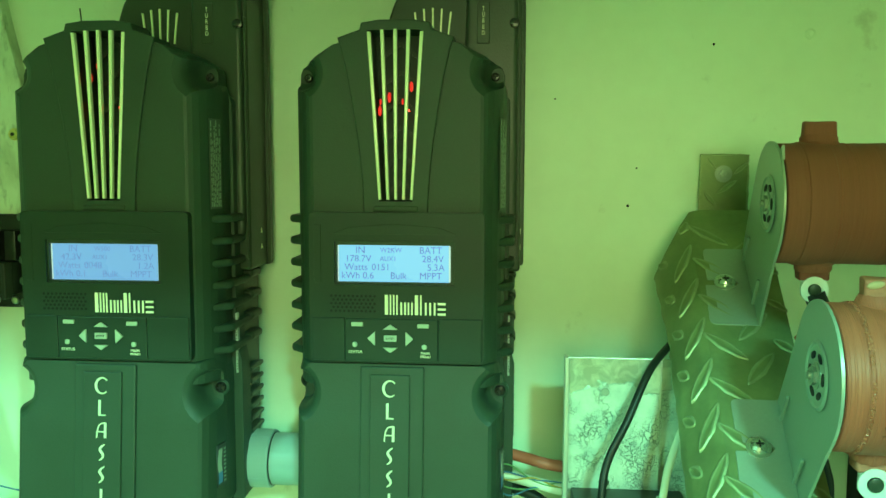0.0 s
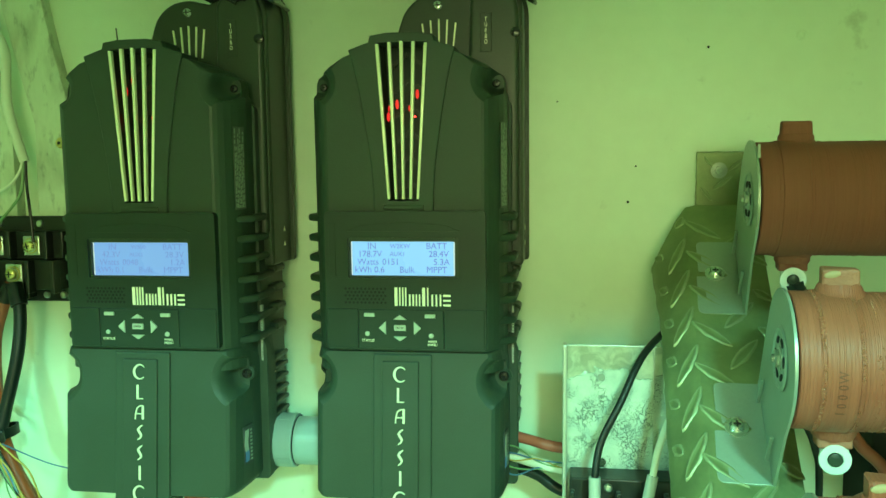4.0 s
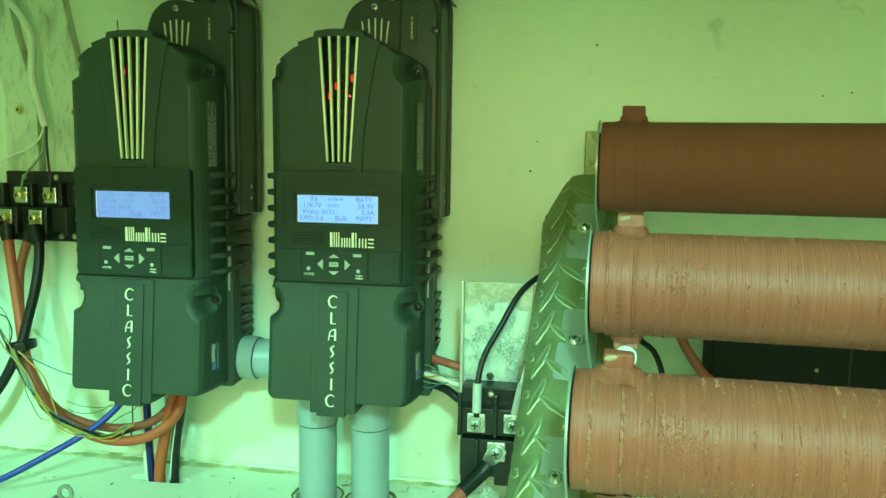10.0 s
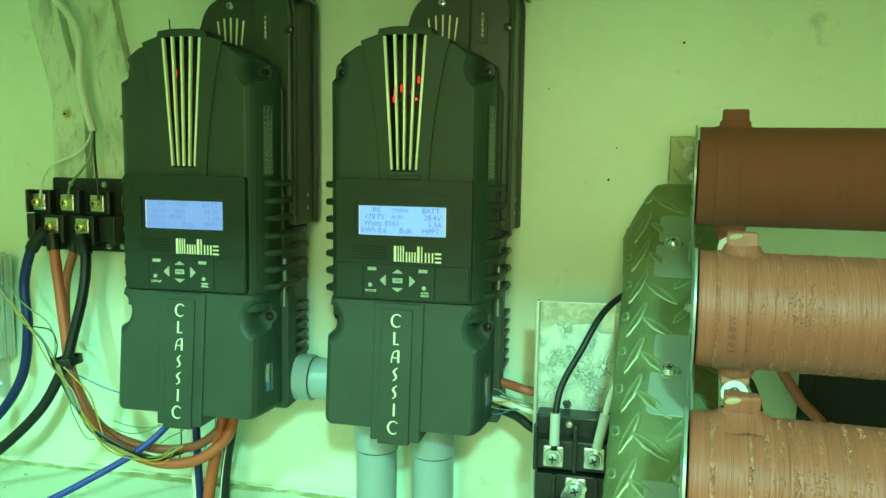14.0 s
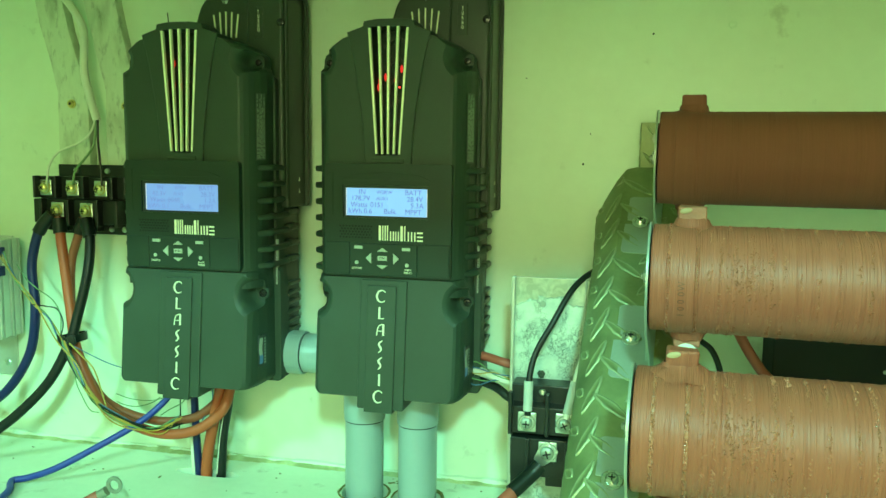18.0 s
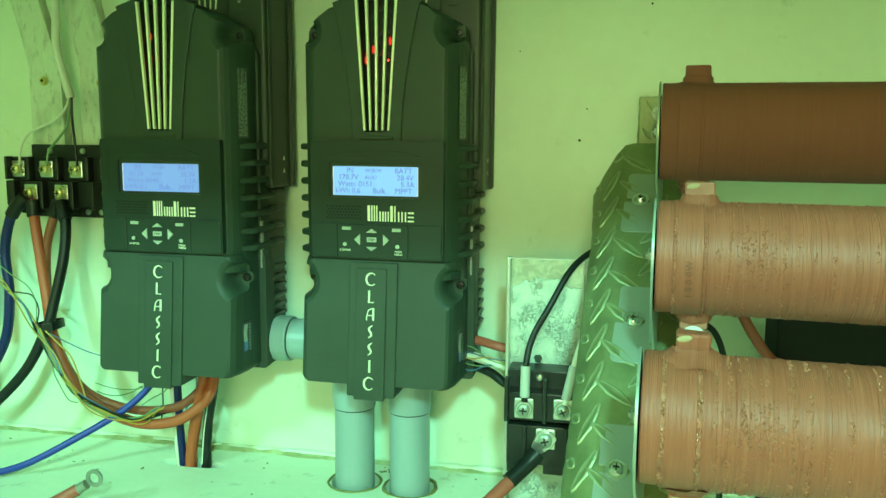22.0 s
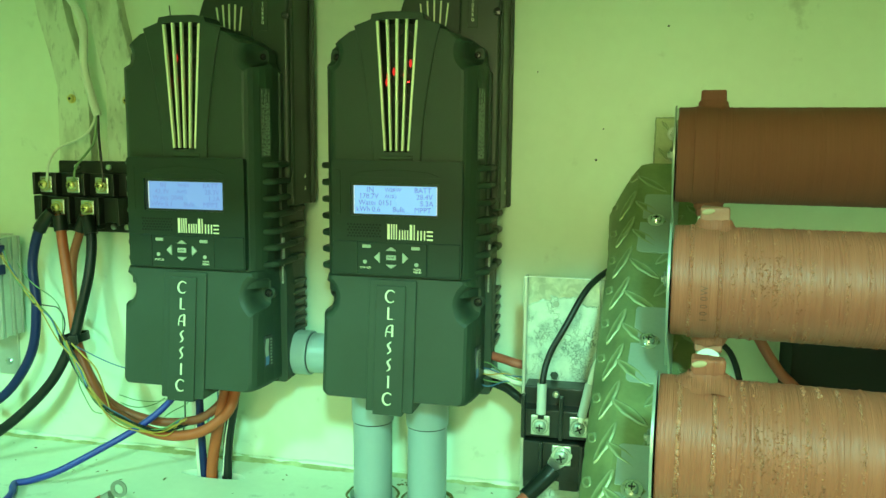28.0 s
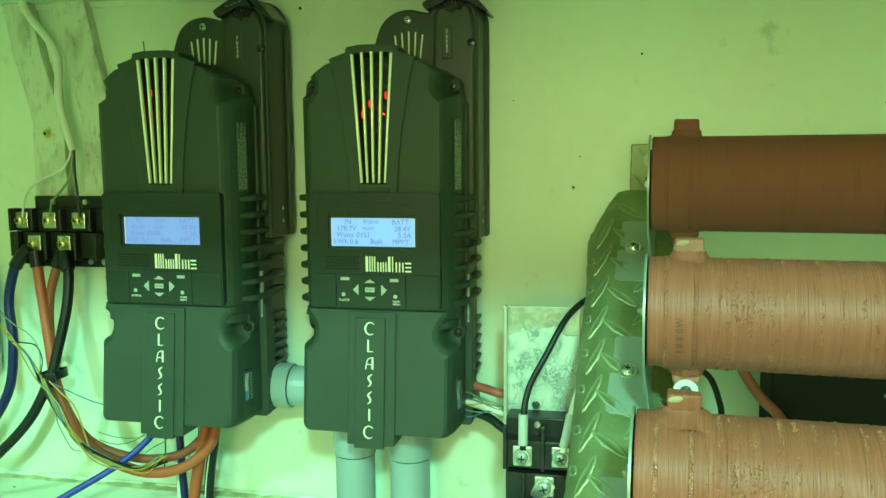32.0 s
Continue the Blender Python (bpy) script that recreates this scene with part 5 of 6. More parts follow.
def stud(block, x, y, z, r=0.0068, tilt=0.0, metal=None):
    s = part("clamp", merged(None, box(-0.0078, 0.0078, -0.0016, 0.0, -0.0085, 0.0085, 0.0010), pose(x, y, z, 0, tilt, 0)), STEEL, block, "plated square clamp")
    part("washer", turned([(r, 0), (r, 0.0012), (r * 0.6, 0.0014)], face_front(x, y - 0.0015, z), 24), metal or BRASS, s)
    part("spring_washer", turned([(r * 0.84, 0), (r * 0.84, 0.0016), (r * 0.5, 0.0017)], face_front(x, y - 0.0027, z), 20), STEEL, s)
    part("screw", turned([(r * 0.72, 0), (r * 0.72, 0.0022), (r * 0.55, 0.0034), (r * 0.2, 0.0040), (0, 0.0040)], face_front(x, y - 0.0042, z), 20), metal or BRASS, s)
    part("slot", cross_slot(r * 0.42, face_front(x, y - 0.0081, z) @ pose(0, 0, 0, 0, 0, 20 + 900 * x)), HOLLOW, s)
    return s


def block_left():
    ob = thing("terminal_block", "black bakelite terminal block with five plated screw terminals", "terminal block", (0, 0, 0))
    part("base", box(-0.365, -0.272, -0.0180, -0.0122, 0.3380, 0.4140, 0.0012), BAKELITE, ob)
    part("upper_step", box(-0.3840, -0.278, -0.0250, -0.0175, 0.3765, 0.4010, 0.0010), BAKELITE, ob)
    part("lower_step", box(-0.3880, -0.278, -0.0310, -0.0175, 0.3500, 0.3762, 0.0010), BAKELITE, ob)
    for x in (-0.3840, -0.358, -0.3235, -0.2885):
        part("barrier", box(x - 0.0016, x + 0.0016, -0.0345, -0.0240, 0.3775, 0.4015, 0.0008), BAKELITE, ob)
    for x in (-0.3725, -0.339, -0.3035, -0.280):
        part("barrier", box(x - 0.0018, x + 0.0018, -0.0400, -0.0300, 0.3480, 0.3770, 0.0008), BAKELITE, ob)
    part("foot", box(-0.372, -0.310, -0.0300, -0.0175, 0.3420, 0.3498, 0.0010), BAKELITE, ob)
    for x in (-0.376, -0.342, -0.307):
        stud(ob, x, -0.0250, 0.3885)
    for x in (-0.357, -0.321):
        stud(ob, x, -0.0312, 0.3645)
    for x in (-0.342, -0.303):
        part("mounting_screw", screw_head(0.0032, 0.0022, face_front(x, -0.0180, 0.4075)), STEEL, ob)
    for x in (-0.300, -0.284):
        part("mounting_screw", screw_head(0.0032, 0.0022, face_front(x, -0.0180, 0.3440)), STEEL, ob)
    return ob


block_left()


def block_right():
    ob = thing("terminal_block", "black bakelite terminal block on the galvanised plate", "terminal block", (0, 0, 0))
    part("base", box(0.1600, 0.2340, -0.1200, -0.0975, 0.1560, 0.2350, 0.0012), BAKELITE, ob)
    part("upper_step", box(0.1600, 0.2340, -0.1350, -0.1190, 0.1960, 0.2200, 0.0012), BAKELITE, ob)
    part("lower_step", box(0.1620, 0.2340, -0.1380, -0.1190, 0.1600, 0.1935, 0.0012), BAKELITE, ob)
    for x in (0.1615, 0.1925, 0.2240):
        part("barrier", box(x - 0.0016, x + 0.0016, -0.1400, -0.1340, 0.1960, 0.2330, 0.0008), BAKELITE, ob)
    for x in (0.1770, 0.2100):
        part("barrier", box(x - 0.0016, x + 0.0016, -0.1420, -0.1370, 0.1560, 0.1940, 0.0008), BAKELITE, ob)
    for x in (0.1660, 0.1960):
        part("foot", box(x - 0.004, x + 0.012, -0.1340, -0.1190, 0.1510, 0.1600, 0.0010), BAKELITE, ob)
    stud(ob, 0.1757, -0.1352, 0.2070, 0.0072, metal=DULLSTEEL)
    stud(ob, 0.2075, -0.1352, 0.2080, 0.0072, metal=DULLSTEEL)
    stud(ob, 0.1940, -0.1382, 0.1835, 0.0080, metal=DULLSTEEL)
    part("mounting_screw", screw_head(0.0030, 0.0022, face_front(0.1865, -0.1200, 0.2290)), STEEL, ob)
    return ob


def crusted_zinc():
    """Zinc sheet, bare and mottled above, with a pale cracked crust below a wavy line."""
    m = bpy.data.materials.new("crusted_zinc_sheet")
    m.use_nodes = True
    n, ln = m.node_tree.nodes, m.node_tree.links
    bsdf = n["Principled BSDF"]
    tc, sep = n.new("ShaderNodeTexCoord"), n.new("ShaderNodeSeparateXYZ")
    ln.new(tc.outputs["Object"], sep.inputs["Vector"])

    def noise_at(scale, detail=5.0, warp=0.0):
        t = n.new("ShaderNodeTexNoise")
        t.inputs["Scale"].default_value, t.inputs["Detail"].default_value, t.inputs["Distortion"].default_value = scale, detail, warp
        ln.new(tc.outputs["Object"], t.inputs["Vector"])
        return t.outputs["Fac"]

    def ranged(value, a, b, c, d):
        r = n.new("ShaderNodeMapRange")
        for key, v in (("From Min", a), ("From Max", b), ("To Min", c), ("To Max", d)):
            r.inputs[key].default_value = v
        ln.new(value, r.inputs["Value"])
        return r.outputs["Result"]

    def maths(op, a, b):
        r = n.new("ShaderNodeMath")
        r.operation = op
        for k, v in enumerate((a, b)):
            if isinstance(v, float):
                r.inputs[k].default_value = v
            else:
                ln.new(v, r.inputs[k])
        return r.outputs["Value"]

    def mixed(fac, a, b):
        r = n.new("ShaderNodeMix")
        r.data_type = "RGBA"
        ln.new(fac, r.inputs["Factor"])
        for key, v in (("A", a), ("B", b)):
            if isinstance(v, tuple):
                r.inputs[key].default_value = (*v, 1)
            else:
                ln.new(v, r.inputs[key])
        return r.outputs["Result"]

    # veins: cell borders on strongly bent coordinates
    bend, coarse = n.new("ShaderNodeVectorMath"), n.new("ShaderNodeTexNoise")
    coarse.inputs["Scale"].default_value, coarse.inputs["Detail"].default_value = 170.0, 7.0
    ln.new(tc.outputs["Object"], coarse.inputs["Vector"])
    bend.operation = "MULTIPLY_ADD"
    bend.inputs[1].default_value = (0.022, 0.022, 0.022)
    ln.new(coarse.outputs["Color"], bend.inputs[0])
    ln.new(tc.outputs["Object"], bend.inputs[2])
    cells = n.new("ShaderNodeTexVoronoi")
    cells.feature = "DISTANCE_TO_EDGE"
    cells.inputs["Scale"].default_value = 190.0
    ln.new(bend.outputs["Vector"], cells.inputs["Vector"])
    vein = maths("MULTIPLY", ranged(cells.outputs["Distance"], 0.0, 0.10, 1.0, 0.0), ranged(noise_at(75.0), 0.42, 0.64, 0.0, 0.8))
    level = maths("ADD", sep.outputs["Z"], maths("MULTIPLY", maths("SUBTRACT", noise_at(48.0, 3.0), 0.5), 0.05))
    bare = ranged(level, 0.3035, 0.3050, 0.0, 1.0)
    patch = ranged(noise_at(95.0, 6.0, 0.6), 0.44, 0.60, 0.0, 1.0)
    zinc = mixed(patch, (0.29, 0.36, 0.28), (0.43, 0.51, 0.40))
    crust = mixed(ranged(noise_at(70.0, 6.0), 0.35, 0.62, 0.0, 1.0), (0.36, 0.45, 0.38), (0.50, 0.59, 0.48))
    crust = mixed(vein, crust, (0.12, 0.17, 0.13))
    ln.new(mixed(bare, crust, zinc), bsdf.inputs["Base Color"])
    ln.new(ranged(bare, 0.0, 1.0, 0.15, 0.6), bsdf.inputs["Metallic"])
    ln.new(ranged(noise_at(60.0), 0.3, 0.7, 0.30, 0.52), bsdf.inputs["Roughness"])
    high = maths("ADD", maths("MULTIPLY", maths("SUBTRACT", 1.0, vein), ranged(bare, 0.0, 1.0, 0.9, 0.0)), maths("MULTIPLY", noise_at(320.0), 0.25))
    b = n.new("ShaderNodeBump")
    b.inputs["Strength"].default_value, b.inputs["Distance"].default_value = 0.8, 0.0012
    ln.new(high, b.inputs["Height"])
    ln.new(b.outputs["Normal"], bsdf.inputs["Normal"])
    return m


def galvanised_plate():
    zinc = crusted_zinc()
    ob = thing("galvanised_channel", "upright galvanised steel channel with a pale cracked crust", "steel channel", (0, 0, 0))
    part("face", box(0.1580, 0.2190, -0.0970, -0.0955, SH, 0.3245, 0.0003), zinc, ob)
    part("edge_flange", box(0.1548, 0.1580, -0.1000, -0.0890, SH, 0.3252, 0.0008), ALU, ob, "bright folded edge")
    part("fold_edge", box(0.2184, 0.2196, -0.0978, -0.0955, 0.2900, 0.3240, 0.0005), ALU, ob)
    part("inner_face", box(0.2190, 0.2500, -0.0915, -0.0900, SH, 0.3235, 0.0003), zinc, ob)
    part("side", box(0.2500, 0.2515, -0.0915, 0.0, SH, 0.3235, 0.0003), zinc, ob)
    part("top_lip", box(0.1560, 0.2190, -0.0976, -0.0950, 0.3242, 0.3252, 0.0004), ALU, ob)
    part("bolt_hole", turned([(0, 0.0003), (0.0024, 0.0003), (0.0028, 0.0)], face_front(0.1822, -0.0970, 0.3016), 20), BRACKET, ob)
    torn = turned([(0.0036, 0.0), (0.0030, 0.0012), (0.0021, 0.0014), (0.0019, 0.0004), (0, 0.0004)], face_front(0.1826, -0.0970, 0.2385), 11)
    for k, v in enumerate(torn.verts):
        v.co.x += 0.0007 * math.sin(2.3 * k)
        v.co.z += 0.0007 * math.cos(3.1 * k)
    part("torn_hole", torn, CAST, ob)
    return ob


galvanised_plate()
block_right()

# ---- cables ----


def wire(name, label, category, pts, r, mat, steps=10, seg=12, group=""):
    ob = part(name, cable(pts, r, seg, steps), mat)
    return tagged(ob, label, category, group)


def boot(cab, pts, r, mat=None, label=""):
    part("boot", cable(pts, r, 14, 6), mat or BLACKCABLE, cab, label)


c = wire("power_cable", "navy blue power cable looping to the relay", "cable",
         [(-0.362, -0.0385, 0.357), (-0.372, -0.042, 0.346), (-0.383, -0.044, 0.305), (-0.378, -0.048, 0.256), (-0.387, -0.050, 0.204), (-0.421, -0.055, 0.157), (-0.464, -0.060, 0.141), (-0.489, -0.064, 0.160), (-0.496, -0.066, 0.193), (-0.4955, -0.066, 0.222)], 0.0051, NAVY, group="power cables")
boot(c, [(-0.360, -0.038, 0.360), (-0.368, -0.041, 0.350), (-0.374, -0.0425, 0.340)], 0.0068)
boot(c, [(-0.4955, -0.066, 0.226), (-0.496, -0.066, 0.205)], 0.0064)
c = wire("power_cable", "navy blue power cable hanging from the relay", "cable",
         [(-0.4595, -0.066, 0.222), (-0.459, -0.068, 0.196), (-0.465, -0.075, 0.165), (-0.492, -0.080, 0.128), (-0.545, -0.085, 0.104), (-0.62, -0.09, 0.0973)], 0.0051, NAVY, group="power cables")
boot(c, [(-0.4595, -0.066, 0.226), (-0.459, -0.067, 0.205)], 0.0064)
c = wire("power_cable", "thick orange power cable looping up into the controller", "cable",
         [(-0.3515, -0.0370, 0.357), (-0.348, -0.040, 0.332), (-0.340, -0.045, 0.295), (-0.332, -0.050, 0.259), (-0.324, -0.055, 0.223), (-0.309, -0.060, 0.191), (-0.280, -0.068, 0.159), (-0.222, -0.075, 0.141), (-0.176, -0.075, 0.145), (-0.146, -0.068, 0.166), (-0.140, -0.058, 0.190), (-0.140, -0.052, 0.212)], 0.0053, ORANGE, group="power cables")
boot(c, [(-0.3520, -0.0370, 0.356), (-0.3490, -0.039, 0.340)], 0.0073)
c = wire("power_cable", "dull brown-orange power cable behind the bundle", "cable",
         [(-0.325, -0.0330, 0.357), (-0.330, -0.035, 0.338), (-0.338, -0.038, 0.306), (-0.337, -0.042, 0.257), (-0.328, -0.049, 0.222), (-0.308, -0.053, 0.182), (-0.279, -0.057, 0.158), (-0.228, -0.061, 0.148), (-0.183, -0.060, 0.154), (-0.158, -0.056, 0.172), (-0.150, -0.052, 0.190), (-0.148, -0.050, 0.212)], 0.0046, BROWNCABLE, group="power cables")
boot(c, [(-0.3240, -0.0330, 0.356), (-0.3310, -0.035, 0.340)], 0.0061)
c = wire("power_cable", "black power cable sweeping down onto the shelf", "cable",
         [(-0.318, -0.0375, 0.357), (-0.3105, -0.042, 0.333), (-0.3095, -0.050, 0.298), (-0.317, -0.058, 0.255), (-0.323, -0.064, 0.228), (-0.344, -0.075, 0.183), (-0.385, -0.090, 0.140), (-0.429, -0.100, 0.114), (-0.475, -0.105, 0.0995), (-0.56, -0.11, 0.0974)], 0.0053, BLACKCABLE, group="power cables")
boot(c, [(-0.3180, -0.0375, 0.356), (-0.3110, -0.0415, 0.338)], 0.0070)
tie = part("cable_tie", turned([(0.0124, -0.0042), (0.0138, -0.0042), (0.0138, 0.0042), (0.0124, 0.0042), (0.0124, -0.0042)], pose(-0.3265, -0.0555, 0.2290, 0, -8, 0) @ Matrix.Diagonal((0.92, 1.3, 1, 1)), 36), BLACKCABLE)
part("tie_head", merged(None, box(-0.004, 0.004, -0.0045, 0.001, -0.0052, 0.0052, 0.001), pose(-0.3165, -0.0700, 0.2305, 0, -8, 25)), BLACKCABLE, tie)
tagged(tie, "black cable tie round the cable bundle", "cable tie")
c = wire("power_cable", "blue cable trailing from the controller onto the shelf", "cable",
         [(-0.2000, -0.056, 0.212), (-0.206, -0.060, 0.182), (-0.219, -0.066, 0.164), (-0.240, -0.080, 0.146), (-0.273, -0.100, 0.126), (-0.306, -0.116, 0.108), (-0.332, -0.123, 0.0985), (-0.345, -0.129, 0.0968), (-0.342, -0.137, 0.0968), (-0.328, -0.160, 0.0965), (-0.310, -0.23, 0.0965)], 0.0034, BLUE, group="power cables")
for label, pts, r, mat in (("white cable dropping through the shelf", [(-0.195, -0.048, 0.212), (-0.192, -0.050, 0.176), (-0.189, -0.050, 0.134), (-0.186, -0.050, 0.075)], 0.0036, WHITECABLE),
                           ("navy cable dropping through the shelf", [(-0.183, -0.056, 0.212), (-0.182, -0.057, 0.179), (-0.182, -0.055, 0.137), (-0.1805, -0.052, 0.075)], 0.0040, NAVY),
                           ("orange cable dropping through the shelf", [(-0.146, -0.062, 0.212), (-0.151, -0.060, 0.185), (-0.164, -0.056, 0.138), (-0.1715, -0.054, 0.100), (-0.172, -0.052, 0.075)], 0.0058, ORANGE),
                           ("black cable with a pale stripe dropping through the shelf", [(-0.143, -0.050, 0.212), (-0.147, -0.050, 0.172), (-0.154, -0.050, 0.132), (-0.158, -0.050, 0.075)], 0.0050, BLACKCABLE)):
    c = wire("drop_cable", label, "cable", pts, r, mat, group="cables through the shelf")
    if mat is BLACKCABLE:
        part("stripe", cable([(x - 0.0012, y - r * 0.92, z) for x, y, z in pts[:3]] + [(pts[3][0] - 0.0012, pts[3][1] - r * 0.92, SH + 0.002)], 0.0007, 6), WHITECABLE, c)

# thin signal wires that follow the bundle
rnd = random.Random(12)
TWIST = [(-0.417, -0.045, 0.317), (-0.402, -0.048, 0.293), (-0.378, -0.052, 0.266), (-0.353, -0.058, 0.249), (-0.326, -0.0735, 0.233), (-0.312, -0.070, 0.202), (-0.290, -0.0755, 0.174), (-0.255, -0.081, 0.154), (-0.212, -0.0815, 0.146), (-0.190, -0.072, 0.156)]
for k, (mat, label) in enumerate(((GREENWIRE, "thin green signal wire along the bundle"), (YELLOWWIRE, "thin yellow signal wire along the bundle"), (THINBLUE, "thin blue signal wire along the bundle"), (YELLOWWIRE, "thin yellow signal wire along the bundle"))):
    pts = [(x + rnd.uniform(-0.003, 0.003), y + rnd.uniform(-0.0015, 0.0005), z + rnd.uniform(-0.003, 0.003)) for x, y, z in TWIST[(0 if k < 3 else 4):]]
    wire("signal_wire", label, "wire", pts, 0.0008, mat, 8, 6, group="signal wires")
for k, (mat, label) in enumerate(((BLACKCABLE, "thin black wire wound along the bundle"), (YELLOWWIRE, "thin yellow wire wound along the bundle"), (GREENWIRE, "thin green wire wound along the bundle"), (BLACKCABLE, "thin black wire wound along the bundle"), (YELLOWWIRE, "thin yellow wire wound along the bundle"))):
    pts = [(x + 0.0045 * math.sin(1.7 * i + 1.3 * k), y - 0.0012 - 0.0006 * k, z + 0.0040 * math.cos(1.9 * i + 2.1 * k)) for i, (x, y, z) in enumerate(TWIST[(4 if k < 4 else 0):])]
    wire("signal_wire", label, "wire", pts, 0.0010 if mat is BLACKCABLE else 0.0007, mat, 8, 6, group="signal wires")
wire("signal_wire", "thin blue wire curling from the bundle to the controller", "wire", [(-0.326, -0.073, 0.231), (-0.305, -0.068, 0.219), (-0.275, -0.062, 0.205), (-0.245, -0.058, 0.199), (-0.228, -0.060, 0.203)], 0.0006, THINBLUE, 8, 6, group="signal wires")
for label, mat, r, pts in (
        ("thin green wire hanging loose below the bundle", GREENWIRE, 0.0006, [(-0.3202, -0.062, 0.1961), (-0.3189, -0.062, 0.1811), (-0.3135, -0.062, 0.1689), (-0.3038, -0.062, 0.1532), (-0.2929, -0.062, 0.1508)]),
        ("thin green wire arching above the bundle", GREENWIRE, 0.0006, [(-0.3925, -0.055, 0.3055), (-0.3821, -0.055, 0.2910), (-0.3686, -0.055, 0.2804), (-0.3496, -0.055, 0.2689), (-0.3394, -0.057, 0.2532), (-0.3345, -0.064, 0.2323)]),
        ("thin dark wire arching into the bundle", BLACKCABLE, 0.0007, [(-0.3748, -0.056, 0.2628), (-0.3578, -0.056, 0.2619), (-0.3438, -0.056, 0.2594), (-0.3357, -0.058, 0.2462), (-0.3337, -0.064, 0.2325)]),
        ("thin green wire sagging below the controller", GREENWIRE, 0.0006, [(-0.2715, -0.060, 0.1641), (-0.2608, -0.060, 0.1612), (-0.2472, -0.060, 0.1611), (-0.2308, -0.060, 0.1662), (-0.2198, -0.060, 0.1733)]),
        ("thin green wire rising to the controller", GREENWIRE, 0.0006, [(-0.2178, -0.064, 0.1549), (-0.2082, -0.062, 0.1617), (-0.1947, -0.059, 0.1697), (-0.1903, -0.056, 0.1824), (-0.1890, -0.052, 0.2120)]),
        ("thin dark wire dropping from the controller", BLACKCABLE, 0.0007, [(-0.2008, -0.051, 0.2120), (-0.1997, -0.055, 0.1684), (-0.1971, -0.060, 0.1537), (-0.1963, -0.066, 0.1388)]),
        ("thin blue wire dropping from the controller", THINBLUE, 0.0006, [(-0.1701, -0.050, 0.2120), (-0.1637, -0.052, 0.1802), (-0.1647, -0.056, 0.1654), (-0.1697, -0.064, 0.1540)]),
        ("thin yellow wire looping along the bundle", YELLOWWIRE, 0.0008, [(-0.3141, -0.077, 0.2289), (-0.2999, -0.077, 0.2164), (-0.2858, -0.077, 0.2028), (-0.2765, -0.077, 0.1765), (-0.2681, -0.079, 0.1575), (-0.2499, -0.082, 0.1480), (-0.2312, -0.083, 0.1489)])):
    wire("signal_wire", label, "wire", pts, r, mat, 8, 6, group="signal wires")
wire("signal_wire", "thin green wire under the controller", "wire", [(-0.262, -0.075, 0.178), (-0.245, -0.070, 0.172), (-0.222, -0.066, 0.172), (-0.203, -0.062, 0.182), (-0.190, -0.056, 0.212)], 0.0005, GREENWIRE, 8, 6, group="signal wires")

# white sheathed cable from above, split to three studs
wire("sheathed_cable", "white sheathed cable coming down between the boards", "cable", [(-0.366, -0.017, TOP), (-0.356, -0.018, 0.600), (-0.338, -0.020, 0.581), (-0.3245, -0.021, 0.557), (-0.3255, -0.021, 0.515), (-0.319, -0.021, 0.485), (-0.312, -0.021, 0.462)], 0.0042, WHITECABLE)
for label, pts, mat in (("thin white wire to the terminal block", [(-0.313, -0.021, 0.466), (-0.317, -0.023, 0.452), (-0.330, -0.024, 0.439), (-0.358, -0.026, 0.427), (-0.369, -0.028, 0.411), (-0.371, -0.030, 0.392)], WHITECABLE),
                        ("thin dark wire to the terminal block", [(-0.311, -0.021, 0.466), (-0.3095, -0.024, 0.442), (-0.305, -0.028, 0.418), (-0.302, -0.030, 0.392)], BLACKCABLE),
                        ("thin green wire to the terminal block", [(-0.312, -0.021, 0.466), (-0.315, -0.024, 0.436), (-0.324, -0.027, 0.421), (-0.335, -0.029, 0.408), (-0.338, -0.030, 0.392)], GREENWIRE)):
    wire("thin_wire", label, "wire", pts, 0.0013, mat, 8, 8, group="wires to the terminal block")

# wires between the right controller and the channel
wire("power_cable", "red-brown cable from the controller to the channel", "cable", [(0.095, -0.045, 0.243), (0.112, -0.050, 0.2415), (0.129, -0.054, 0.239), (0.150, -0.060, 0.236), (0.185, -0.062, 0.234)], 0.0042, REDCABLE, group="power cables")
wire("power_cable", "black cable from the controller to the channel", "cable", [(0.095, -0.045, 0.222), (0.112, -0.050, 0.217), (0.135, -0.055, 0.211), (0.152, -0.060, 0.202), (0.185, -0.062, 0.190)], 0.0042, BLACKCABLE, group="power cables")
wire("power_cable", "pale sheathed cable from the controller to the channel", "cable", [(0.095, -0.050, 0.228), (0.120, -0.058, 0.226), (0.150, -0.064, 0.221), (0.185, -0.066, 0.218)], 0.0044, WHITECABLE, group="power cables")
for k, mat in enumerate((GREENWIRE, THINBLUE, YELLOWWIRE, GREENWIRE, THINBLUE)):
    wire("signal_wire", "thin loose wire beside the controller", "wire", [(0.100, -0.055, 0.232 - 0.003 * k), (0.118, -0.062 - 0.002 * k, 0.236 - 0.005 * k), (0.136, -0.066, 0.226 + 0.003 * (k % 3) - 0.002 * k), (0.156, -0.068, 0.222 + 0.004 * (k % 2)), (0.185, -0.068, 0.220)], 0.0006, mat, 8, 6, group="signal wires")

